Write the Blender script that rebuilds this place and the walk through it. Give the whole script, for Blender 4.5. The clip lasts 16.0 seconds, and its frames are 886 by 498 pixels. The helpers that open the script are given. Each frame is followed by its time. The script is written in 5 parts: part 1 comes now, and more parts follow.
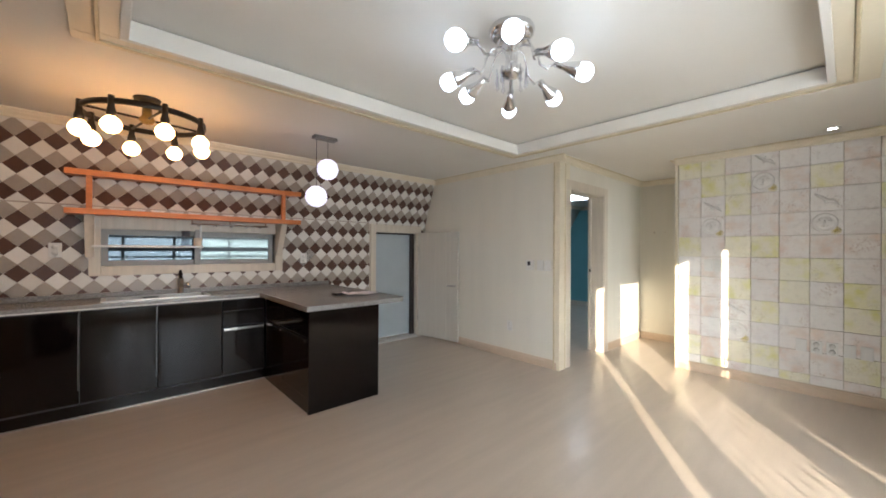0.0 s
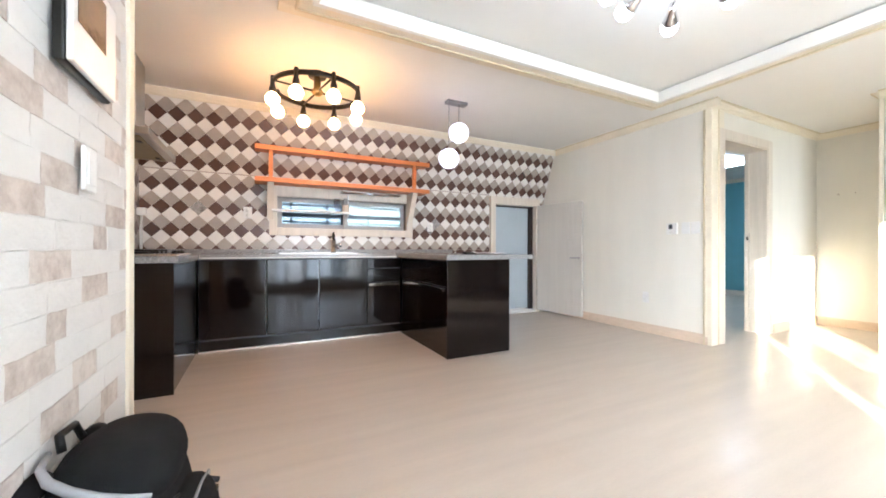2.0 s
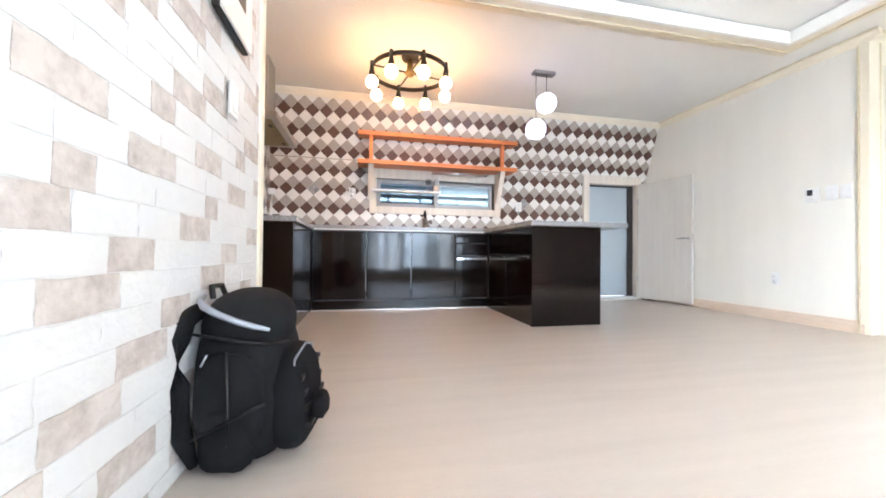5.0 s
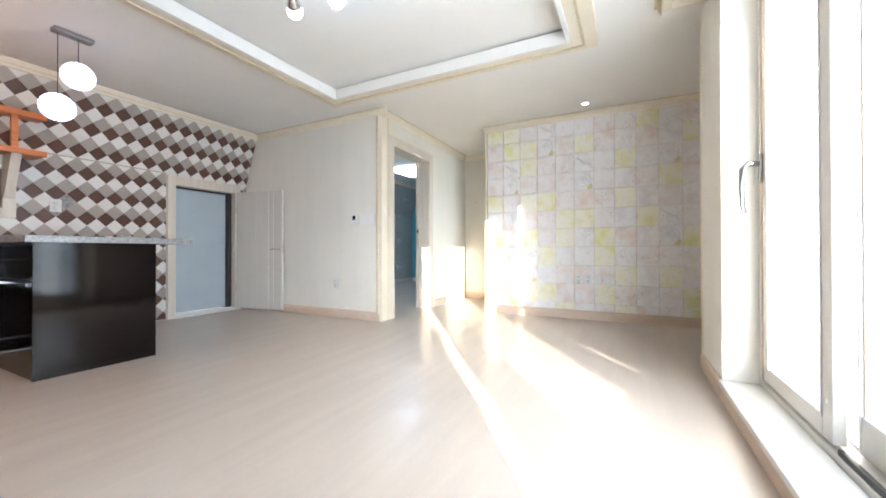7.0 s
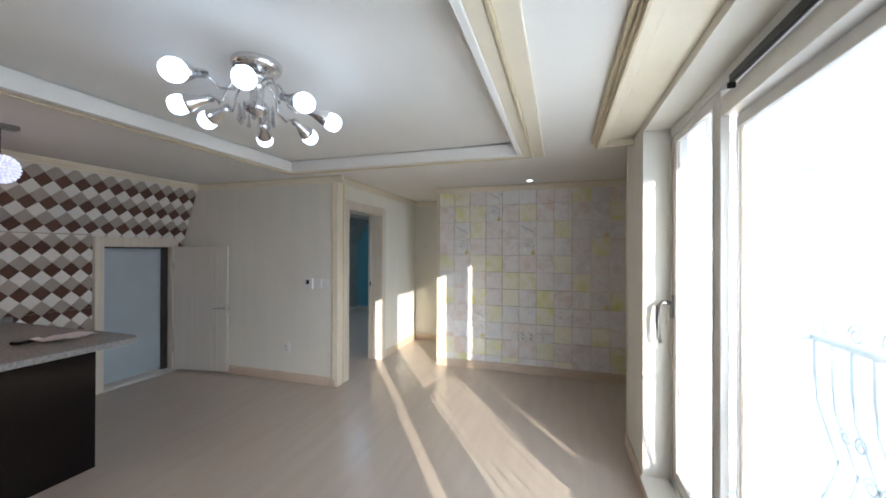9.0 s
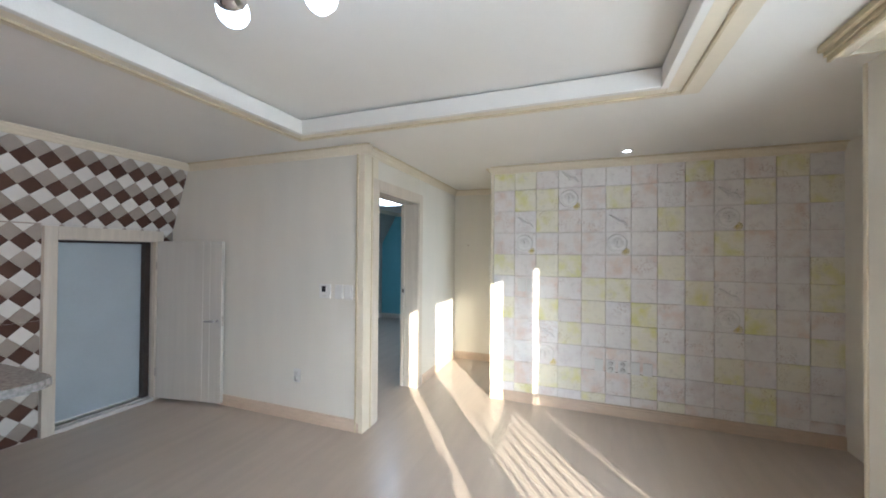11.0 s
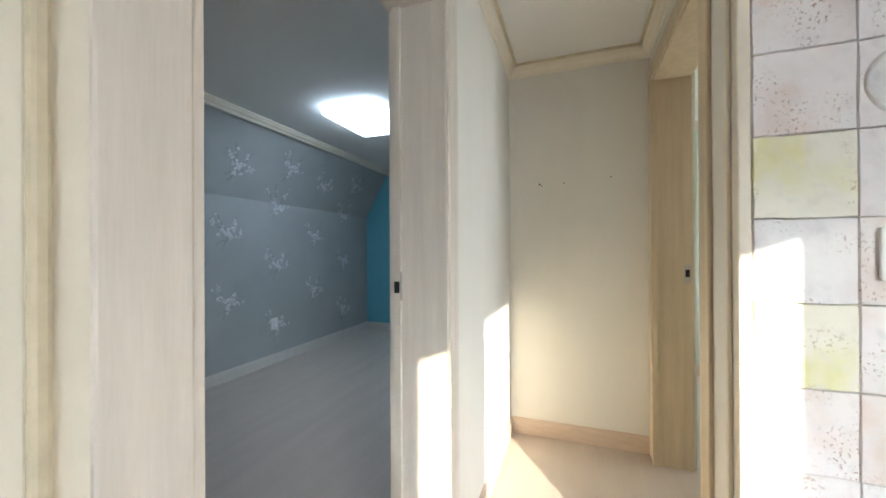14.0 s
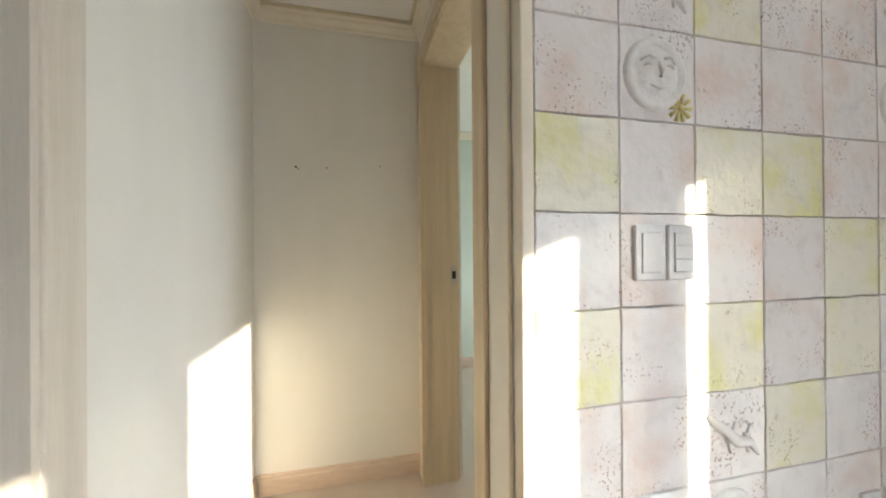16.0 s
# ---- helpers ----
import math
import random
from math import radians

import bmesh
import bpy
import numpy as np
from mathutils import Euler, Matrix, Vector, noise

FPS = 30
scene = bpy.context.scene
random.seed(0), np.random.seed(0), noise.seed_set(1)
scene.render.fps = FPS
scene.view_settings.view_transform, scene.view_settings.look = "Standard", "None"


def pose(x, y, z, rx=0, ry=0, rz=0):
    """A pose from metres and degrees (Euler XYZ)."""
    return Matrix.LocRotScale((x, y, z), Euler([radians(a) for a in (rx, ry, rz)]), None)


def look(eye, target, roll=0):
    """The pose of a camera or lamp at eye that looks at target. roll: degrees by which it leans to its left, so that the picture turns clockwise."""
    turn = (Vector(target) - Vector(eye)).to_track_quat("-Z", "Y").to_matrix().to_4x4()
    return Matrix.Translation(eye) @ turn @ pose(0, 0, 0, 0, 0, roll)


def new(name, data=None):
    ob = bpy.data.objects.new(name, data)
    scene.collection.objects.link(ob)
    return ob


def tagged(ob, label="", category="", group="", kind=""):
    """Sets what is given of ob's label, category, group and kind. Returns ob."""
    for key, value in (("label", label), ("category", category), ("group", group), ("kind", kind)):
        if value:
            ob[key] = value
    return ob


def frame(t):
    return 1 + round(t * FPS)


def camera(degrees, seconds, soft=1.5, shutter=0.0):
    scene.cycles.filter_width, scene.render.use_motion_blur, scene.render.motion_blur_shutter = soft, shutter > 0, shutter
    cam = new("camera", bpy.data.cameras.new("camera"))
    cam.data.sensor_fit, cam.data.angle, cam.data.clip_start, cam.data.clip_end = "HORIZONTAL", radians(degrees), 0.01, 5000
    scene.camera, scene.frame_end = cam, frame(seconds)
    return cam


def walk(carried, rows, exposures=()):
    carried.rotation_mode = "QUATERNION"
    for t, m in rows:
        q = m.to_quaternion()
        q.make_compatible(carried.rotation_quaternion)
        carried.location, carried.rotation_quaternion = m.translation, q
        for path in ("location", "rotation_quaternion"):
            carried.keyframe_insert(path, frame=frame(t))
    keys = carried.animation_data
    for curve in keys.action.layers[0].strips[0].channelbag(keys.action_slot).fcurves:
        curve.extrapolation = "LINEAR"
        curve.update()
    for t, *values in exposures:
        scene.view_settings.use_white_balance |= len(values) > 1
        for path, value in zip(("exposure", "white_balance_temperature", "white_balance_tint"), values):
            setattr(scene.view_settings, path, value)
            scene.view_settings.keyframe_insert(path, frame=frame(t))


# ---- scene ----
cam = camera(100.7, 16.0, soft=1.8)
PATH = [
    (0, (-3.677, -4.179, 1.328), (-2.334, -2.697, 1.333), 0.3),
    (0.5, (-3.716, -4.064, 1.185), (-2.538, -2.448, 1.182), 0.4),
    (1, (-3.787, -4.051, 1.052), (-2.698, -2.374, 1.046), 0.2),
    (1.5, (-3.818, -4.064, 0.965), (-2.802, -2.342, 0.962), 0.5),
    (2, (-3.929, -4.04, 0.934), (-3.027, -2.255, 0.935), 0.1),
    (2.5, (-4.024, -4.047, 0.892), (-3.329, -2.172, 0.904), 0.0),
    (3, (-4.093, -4.059, 0.863), (-3.593, -2.123, 0.872), 0.2),
    (3.2, (-4.123, -4.092, 0.837), (-3.675, -2.142, 0.836), 0.1),
    (5.3, (-3.799, -4.142, 0.601), (-3.376, -2.187, 0.631), 0.5),
    (5.5, (-3.737, -4.125, 0.664), (-3.201, -2.198, 0.689), 0.2),
    (6, (-3.538, -4.233, 0.759), (-2.519, -2.511, 0.773), -0.1),
    (6.5, (-3.385, -4.395, 0.78), (-1.887, -3.07, 0.781), 0.0),
    (7, (-3.36, -4.501, 0.788), (-1.575, -3.599, 0.799), -0.1),
    (7.5, (-3.334, -4.573, 0.953), (-1.439, -3.932, 0.963), -0.3),
    (8, (-3.363, -4.569, 1.207), (-1.456, -3.965, 1.212), -0.4),
    (8.5, (-3.446, -4.519, 1.418), (-1.542, -3.907, 1.422), -0.3),
    (9, (-3.595, -4.43, 1.547), (-1.689, -3.825, 1.554), 0.2),
    (9.5, (-3.573, -4.282, 1.542), (-1.683, -3.627, 1.541), 0.2),
    (9.7, (-3.473, -4.214, 1.523), (-1.586, -3.552, 1.52), 0.3),
    (11.8, (-2.042, -3.411, 1.492), (-0.181, -2.68, 1.508), 0.1),
    (12, (-1.878, -3.331, 1.492), (-0.017, -2.599, 1.493), 0.0),
    (12.5, (-1.39, -3.019, 1.43), (0.478, -2.305, 1.426), 0.3),
    (13, (-0.883, -2.766, 1.3), (0.985, -2.05, 1.288), 0.1),
    (13.5, (-0.448, -2.595, 1.226), (1.428, -1.903, 1.228), 0.3),
    (14, (-0.056, -2.438, 1.193), (1.825, -1.758, 1.198), -0.3),
    (14.5, (0.285, -2.376, 1.184), (2.188, -1.762, 1.195), -0.7),
    (15, (0.427, -2.397, 1.181), (2.353, -1.857, 1.201), -0.5),
    (15.5, (0.411, -2.487, 1.189), (2.41, -2.417, 1.205), -0.5),
    (16, (0.419, -2.502, 1.187), (2.362, -2.974, 1.194), -0.4),
]
walk(cam, [(t, look(eye, target, roll)) for t, eye, target, roll in PATH],
     exposures=[(0, 1.6, 6000, 10), (1, 2.3, 5800, 10), (2, 2.75, 5600, 10), (3, 2.8, 5500, 10), (5.5, 2.95, 5400, 10), (6.5, 2.8, 5400, 10),
                (7.5, 1.83, 5500, 10), (9, 1.17, 5500, 10), (12, 1.95, 5400, 10), (13.5, 1.82, 5450, 10), (14, 1.92, 5500, 10), (15.5, 1.9, 5600, 10), (16, 1.8, 5700, 10)])

# ---- world, sun, large lights ----
SUN_AZ, SUN_EL = 34.7, 12.4          # heading of the light's travel, height
world = bpy.data.worlds.new("sky_world")
scene.world = world
world.use_nodes = True
wn = world.node_tree
sky = wn.nodes.new("ShaderNodeTexSky")
sky.sky_type = "NISHITA"
sky.sun_disc = False
sky.air_density, sky.dust_density, sky.ozone_density = 0.7, 6.0, 0.3
sky.sun_elevation = radians(SUN_EL)
sky.sun_rotation = radians(270 - SUN_AZ)
pale = wn.nodes.new("ShaderNodeHueSaturation")
pale.inputs["Saturation"].default_value, pale.inputs["Value"].default_value = 0.15, 1.8
wn.links.new(sky.outputs[0], pale.inputs["Color"])
wn.links.new(pale.outputs[0], wn.nodes["Background"].inputs[0])
wn.nodes["Background"].inputs[1].default_value = 0.15
sun = new("sun", bpy.data.lights.new("sun", "SUN"))
sun.data.energy, sun.data.angle, sun.data.color = 5.0, radians(0.3), (1.0, 0.83, 0.58)
_a, _e = radians(SUN_AZ), radians(SUN_EL)
SUN_WAY = Vector((math.cos(_a) * math.cos(_e), math.sin(_a) * math.cos(_e), -math.sin(_e)))
sun.matrix_world = look((-20, -20, 8), Vector((-20, -20, 8)) + SUN_WAY)
win_light = new("window_daylight", bpy.data.lights.new("window_daylight", "AREA"))
win_light.data.shape, win_light.data.size, win_light.data.size_y = "RECTANGLE", 1.9, 1.9
win_light.data.energy, win_light.data.color = 19, (0.93, 0.97, 1.0)
win_light.matrix_world = look((-2.9, -5.72, 1.2), (-1.3, -3.9, 1.1))

# added fill lamp that brightens the second room; no window is known there
room_fill = new("room_fill_lamp", bpy.data.lights.new("room_fill_lamp", "AREA"))
room_fill.data.shape, room_fill.data.size, room_fill.data.size_y = "RECTANGLE", 1.4, 1.15
room_fill.data.energy = 4
room_fill.matrix_world = look((2.9, -5.8, 1.47), (2.9, -3, 1.2))


# ---- materials ----
def mat(name, color, rough=0.6, metal=0.0, var=0.06, scale=6.0, bump=0.05, fine=60.0, tint=None, coat=0.0, per_object=0.0, stretch=None, stain=None):
    m = bpy.data.materials.new(name)
    m.use_nodes = True
    n, l = m.node_tree.nodes, m.node_tree.links
    b = n["Principled BSDF"]
    b.inputs["Roughness"].default_value = rough
    b.inputs["Metallic"].default_value = metal
    b.inputs["Coat Weight"].default_value = coat
    b.inputs["Coat Roughness"].default_value = 0.08
    co = n.new("ShaderNodeTexCoord")
    src = co.outputs["Object"]
    if per_object:
        who = n.new("ShaderNodeObjectInfo")
        shift = n.new("ShaderNodeVectorMath")
        shift.operation = "MULTIPLY_ADD"
        l.new(who.outputs["Random"], shift.inputs[0])
        shift.inputs[1].default_value = (37.0, 53.0, 71.0)
        l.new(src, shift.inputs[2])
        src = shift.outputs[0]
    if stretch:
        mp = n.new("ShaderNodeMapping")
        mp.inputs["Scale"].default_value = stretch
        l.new(src, mp.inputs[0])
        src = mp.outputs[0]
    big = n.new("ShaderNodeTexNoise")
    big.inputs["Scale"].default_value, big.inputs["Detail"].default_value = scale, 4
    l.new(src, big.inputs["Vector"])
    small = n.new("ShaderNodeTexNoise")
    small.inputs["Scale"].default_value, small.inputs["Detail"].default_value = fine, 3
    l.new(src, small.inputs["Vector"])
    add = n.new("ShaderNodeMath")
    add.operation = "MULTIPLY_ADD"
    l.new(small.outputs["Fac"], add.inputs[0])
    add.inputs[1].default_value = 0.45
    l.new(big.outputs["Fac"], add.inputs[2])
    if per_object:
        oi = n.new("ShaderNodeObjectInfo")
        geo = n.new("ShaderNodeNewGeometry")
        s1 = n.new("ShaderNodeMath")
        l.new(oi.outputs["Random"], s1.inputs[0])
        l.new(geo.outputs["Random Per Island"], s1.inputs[1])
        s2 = n.new("ShaderNodeMath")
        s2.operation = "MULTIPLY_ADD"
        l.new(s1.outputs[0], s2.inputs[0])
        s2.inputs[1].default_value = per_object
        l.new(add.outputs[0], s2.inputs[2])
        add = s2
    ramp = n.new("ShaderNodeValToRGB")
    c = Vector(color)
    dark = Vector(tint) if tint else c * (1 - 2 * var)
    ramp.color_ramp.elements[0].position, ramp.color_ramp.elements[1].position = 0.45, 1.0
    ramp.color_ramp.elements[0].color = (*dark, 1)
    ramp.color_ramp.elements[1].color = (*[min(1, v * (1 + var)) for v in c], 1)
    l.new(add.outputs[0], ramp.inputs[0])
    out = ramp.outputs[0]
    if stain:
        st = n.new("ShaderNodeTexNoise")
        st.inputs["Scale"].default_value, st.inputs["Detail"].default_value = stain[1], 6
        l.new(src, st.inputs["Vector"])
        sr = n.new("ShaderNodeValToRGB")
        sr.color_ramp.elements[0].position, sr.color_ramp.elements[1].position = stain[2], stain[2] + 0.12
        l.new(st.outputs["Fac"], sr.inputs[0])
        mx = n.new("ShaderNodeMix")
        mx.data_type = "RGBA"
        l.new(sr.outputs[0], mx.inputs["Factor"])
        l.new(out, mx.inputs["A"])
        mx.inputs["B"].default_value = (*stain[0], 1)
        out = mx.outputs["Result"]
    l.new(out, b.inputs["Base Color"])
    if bump:
        bp = n.new("ShaderNodeBump")
        bp.inputs["Strength"].default_value, bp.inputs["Distance"].default_value = bump, 0.01
        l.new(small.outputs["Fac"], bp.inputs["Height"])
        l.new(bp.outputs[0], b.inputs["Normal"])
    return m


def stone(name, base, patch, pit):
    """Tumbled stone tile: pale base, cloudy tinted patches, clusters of small dark pits."""
    m = bpy.data.materials.new(name)
    m.use_nodes = True
    n, l = m.node_tree.nodes, m.node_tree.links
    b = n["Principled BSDF"]
    b.inputs["Roughness"].default_value = 0.55
    co = n.new("ShaderNodeTexCoord")
    who = n.new("ShaderNodeObjectInfo")
    shift = n.new("ShaderNodeVectorMath")
    shift.operation = "MULTIPLY_ADD"
    l.new(who.outputs["Random"], shift.inputs[0])
    shift.inputs[1].default_value = (37.0, 53.0, 71.0)
    l.new(co.outputs["Object"], shift.inputs[2])

    def cloud(scale, lo, hi, detail=4):
        t = n.new("ShaderNodeTexNoise")
        t.inputs["Scale"].default_value, t.inputs["Detail"].default_value = scale, detail
        l.new(shift.outputs[0], t.inputs["Vector"])
        r = n.new("ShaderNodeMapRange")
        r.interpolation_type = "SMOOTHSTEP"
        r.inputs["From Min"].default_value, r.inputs["From Max"].default_value = lo, hi
        l.new(t.outputs["Fac"], r.inputs["Value"])
        return r.outputs[0]

    def blend(fac, first, second):
        x = n.new("ShaderNodeMix")
        x.data_type = "RGBA"
        l.new(fac, x.inputs["Factor"])
        for slot, v in (("A", first), ("B", second)):
            if isinstance(v, tuple):
                x.inputs[slot].default_value = (*v, 1)
            else:
                l.new(v, x.inputs[slot])
        return x.outputs["Result"]

    col = blend(cloud(6, 0.45, 0.76), base, patch)
    col = blend(cloud(22, 0.5, 0.8), col, tuple(0.86 * v for v in base))
    zone, dots = cloud(7, 0.50, 0.66, 2), cloud(120, 0.56, 0.66, 3)
    both = n.new("ShaderNodeMath")
    both.operation = "MULTIPLY"
    l.new(zone, both.inputs[0])
    l.new(dots, both.inputs[1])
    soft = n.new("ShaderNodeMath")
    soft.operation = "MULTIPLY"
    l.new(both.outputs[0], soft.inputs[0])
    soft.inputs[1].default_value = 0.9
    both = soft
    l.new(blend(both.outputs[0], col, pit), b.inputs["Base Color"])
    up = n.new("ShaderNodeMath")
    up.operation = "SUBTRACT"
    l.new(cloud(40, 0.2, 0.9), up.inputs[0])
    l.new(both.outputs[0], up.inputs[1])
    bp = n.new("ShaderNodeBump")
    bp.inputs["Strength"].default_value, bp.inputs["Distance"].default_value = 0.4, 0.003
    l.new(up.outputs[0], bp.inputs["Height"])
    l.new(bp.outputs[0], b.inputs["Normal"])
    return m


def glow(name, color, strength):
    m = bpy.data.materials.new(name)
    m.use_nodes = True
    b = m.node_tree.nodes["Principled BSDF"]
    b.inputs["Base Color"].default_value = (0.8, 0.8, 0.8, 1)
    b.inputs["Emission Color"].default_value = (*color, 1)
    b.inputs["Emission Strength"].default_value = strength
    return m


def glass(name, color, clear):
    """A pane: mostly see-through, with a real gloss; clear is the share of light let straight through, the rest is scattered."""
    m = bpy.data.materials.new(name)
    m.use_nodes = True
    n, l = m.node_tree.nodes, m.node_tree.links
    out = n["Material Output"]
    tr = n.new("ShaderNodeBsdfTransparent")
    tr.inputs[0].default_value = (*color, 1)
    tl = n.new("ShaderNodeBsdfTranslucent")
    tl.inputs[0].default_value = (0.80, 0.82, 0.84, 1)
    mx = n.new("ShaderNodeMixShader")
    mx.inputs[0].default_value = 1 - clear
    l.new(tr.outputs[0], mx.inputs[1])
    l.new(tl.outputs[0], mx.inputs[2])
    gl = n.new("ShaderNodeBsdfGlossy")
    gl.inputs["Roughness"].default_value = 0.02
    fr = n.new("ShaderNodeLayerWeight")
    fr.inputs[0].default_value = 0.25
    part_ = n.new("ShaderNodeMath")
    part_.operation = "MULTIPLY"
    l.new(fr.outputs["Facing"], part_.inputs[0])
    part_.inputs[1].default_value = 0.2
    mx2 = n.new("ShaderNodeMixShader")
    l.new(part_.outputs[0], mx2.inputs[0])
    l.new(mx.outputs[0], mx2.inputs[1])
    l.new(gl.outputs[0], mx2.inputs[2])
    l.new(mx2.outputs[0], out.inputs[0])
    return m


M_FLOOR = mat("floor_vinyl", (0.53, 0.452, 0.378), 0.30, 0, 0.05, 1.2, 0.03, 26, stretch=(1.0, 9.0, 1.0), coat=0.10)
M_WALL = mat("wallpaper_cream", (0.74, 0.71, 0.63), 0.75, 0, 0.02, 2.0, 0.12, 90, stretch=(3, 3, 0.6))
M_PLASTER = mat("hidden_plaster", (0.70, 0.67, 0.60), 0.85, 0, 0.04, 3, 0.1)
M_CEIL = mat("ceiling_paper", (0.80, 0.78, 0.73), 0.8, 0, 0.015, 2.0, 0.1, 120)
M_TRIM = mat("cream_moulding", (0.76, 0.69, 0.545), 0.45, 0, 0.03, 3, 0.03, 40)
M_GILT = mat("gilded_bead", (0.62, 0.53, 0.35), 0.45, 0, 0.08, 20, 0.1, 60)
M_BASE = mat("beige_skirting", (0.62, 0.49, 0.37), 0.45, 0, 0.05, 2, 0.04, 30, stretch=(6, 6, 30))
M_TAN = mat("tan_wood_casing", (0.60, 0.49, 0.32), 0.42, 0, 0.08, 2, 0.05, 20, stretch=(14, 14, 0.8))
M_CASING = mat("pale_wood_casing", (0.66, 0.59, 0.49), 0.42, 0, 0.06, 2, 0.05, 20, stretch=(14, 14, 0.8))
M_DOOR = mat("offwhite_door_paint", (0.60, 0.57, 0.51), 0.45, 0, 0.03, 2, 0.05, 40, stretch=(12, 12, 0.7))
M_STEEL_DOOR = mat("pale_blue_steel_door", (0.41, 0.46, 0.49), 0.4, 0, 0.03, 3, 0.03)
M_SEAL = mat("dark_door_seal", (0.035, 0.025, 0.02), 0.5)
M_ALU = mat("white_upvc", (0.66, 0.64, 0.60), 0.35, 0, 0.03, 4, 0.02)
M_GROUT = mat("tile_grout", (0.58, 0.53, 0.46), 0.85, 0, 0.06, 10, 0.2)
M_TBROWN = mat("brown_tile", (0.092, 0.042, 0.028), 0.28, 0, 0.12, 10, 0.03, per_object=0.12)
M_TGREY = mat("taupe_tile", (0.36, 0.31, 0.26), 0.28, 0, 0.06, 8, 0.03, per_object=0.10)
M_TWHITE = mat("white_tile", (0.74, 0.71, 0.66), 0.25, 0, 0.03, 8, 0.03, per_object=0.06)
M_MEDAL = mat("relief_tile", (0.36, 0.345, 0.33), 0.12, 0, 0.3, 30, 0.3, 90)
M_LACQUER = mat("dark_gloss_lacquer", (0.007, 0.0045, 0.004), 0.05, 0, 0.15, 3, 0.01, 200)
M_LACQUER.node_tree.nodes["Principled BSDF"].inputs["Specular IOR Level"].default_value = 0.35
M_PLINTH = mat("dark_plinth", (0.02, 0.018, 0.018), 0.4)
M_COUNTER = mat("grey_speckled_worktop", (0.30, 0.29, 0.28), 0.22, 0, 0.25, 60, 0.02, 260)
M_CHROME = mat("chrome", (0.75, 0.75, 0.76), 0.08, 1.0, 0.02, 10, 0.0)
M_NICKEL = mat("satin_nickel", (0.34, 0.33, 0.32), 0.28, 1.0, 0.05, 10, 0.0)
M_STEEL = mat("brushed_steel", (0.50, 0.46, 0.41), 0.3, 1.0, 0.05, 4, 0.03, 90, stretch=(1, 1, 20))
M_BLACK = mat("black_metal", (0.012, 0.011, 0.010), 0.4, 0.3, 0.1, 10, 0.05)
M_BRASS = mat("dull_brass", (0.30, 0.22, 0.09), 0.35, 0.9, 0.1, 20, 0.02)
M_ORANGE = mat("orange_pine", (0.60, 0.19, 0.045), 0.4, 0, 0.14, 3, 0.05, 30, stretch=(1.2, 14, 14))
M_PLASTIC = mat("white_plastic", (0.74, 0.73, 0.70), 0.35, 0, 0.02, 10, 0.0)
M_DISPLAY = mat("dark_display", (0.02, 0.02, 0.025), 0.15)
M_BULB = glow("cool_bulb_light", (0.74, 0.86, 1.0), 3.0)
M_WARM = glow("warm_bulb_light", (1.0, 0.50, 0.18), 5.6)
M_PEND = glow("pendant_light", (0.62, 0.56, 1.0), 0.12)
M_BEAD = glow("lit_bead", (0.84, 0.79, 1.0), 0.30)
M_PANEL = glow("panel_light", (0.80, 0.91, 1.0), 3.8)
M_SPOT = glow("downlight_light", (1.0, 0.97, 0.9), 6)
M_STONE_P = stone("stone_tile_pink", (0.80, 0.765, 0.735), (0.71, 0.58, 0.50), (0.40, 0.25, 0.19))
M_STONE_W = stone("stone_tile_white", (0.81, 0.79, 0.765), (0.69, 0.63, 0.62), (0.44, 0.33, 0.27))
M_STONE_Y = stone("stone_tile_yellow", (0.81, 0.78, 0.65), (0.68, 0.66, 0.24), (0.46, 0.38, 0.18))
M_STONE_R = mat("pale_relief_stone", (0.80, 0.785, 0.76), 0.6, 0, 0.08, 12, 0.3, 60)
M_FLOWER = mat("yellow_relief_flower", (0.72, 0.62, 0.26), 0.6, 0, 0.08, 30, 0.2)
M_BRICK_W = mat("whitewashed_brick", (0.66, 0.64, 0.61), 0.75, 0, 0.03, 9, 0.45, 45, per_object=0.06)
M_BRICK_B = mat("beige_brick", (0.56, 0.50, 0.45), 0.75, 0, 0.06, 16, 0.6, 50, tint=(0.33, 0.265, 0.22), per_object=0.10)
M_MORTAR = mat("white_mortar", (0.66, 0.645, 0.615), 0.9, 0, 0.04, 12, 0.4)
M_FABRIC = mat("black_nylon", (0.010, 0.010, 0.011), 0.75, 0, 0.2, 20, 0.5, 380)
M_FABRIC.node_tree.nodes["Principled BSDF"].inputs["Specular IOR Level"].default_value = 0.15
M_WEB = mat("grey_piping", (0.30, 0.31, 0.33), 0.6)
M_BLUEWALL = mat("blue_wallpaper", (0.16, 0.42, 0.50), 0.75, 0, 0.04, 3, 0.1, 90)
M_GREYWALL = mat("blue_grey_wallpaper", (0.38, 0.39, 0.37), 0.75, 0, 0.05, 3, 0.15, 90)
M_GREEN = mat("pale_green_wallpaper", (0.62, 0.68, 0.58), 0.75, 0, 0.03, 3, 0.1, 90)
M_PETAL = mat("white_blossom_print", (0.64, 0.65, 0.65), 0.7, 0, 0.12, 60)
M_TWIG = mat("dark_twig_print", (0.20, 0.19, 0.19), 0.7)
M_IRON = mat("pale_blue_iron", (0.25, 0.33, 0.39), 0.5)
M_GROUND = mat("far_ground", (0.62, 0.63, 0.64), 0.9, 0, 0.1, 0.02, 0, 0.3)
M_GLASS = glass("clear_glass", (0.96, 0.98, 0.98), 0.97)
# haze made up for the balcony panes, to hold back most of the sun
M_SUNMASK = glass("sun_mask_glass", (0.93, 0.96, 0.97), 0.22)
M_KGLASS = glass("window_glass", (0.20, 0.23, 0.25), 0.96)
M_CRYSTAL = glass("crystal", (0.9, 0.9, 0.92), 0.9)
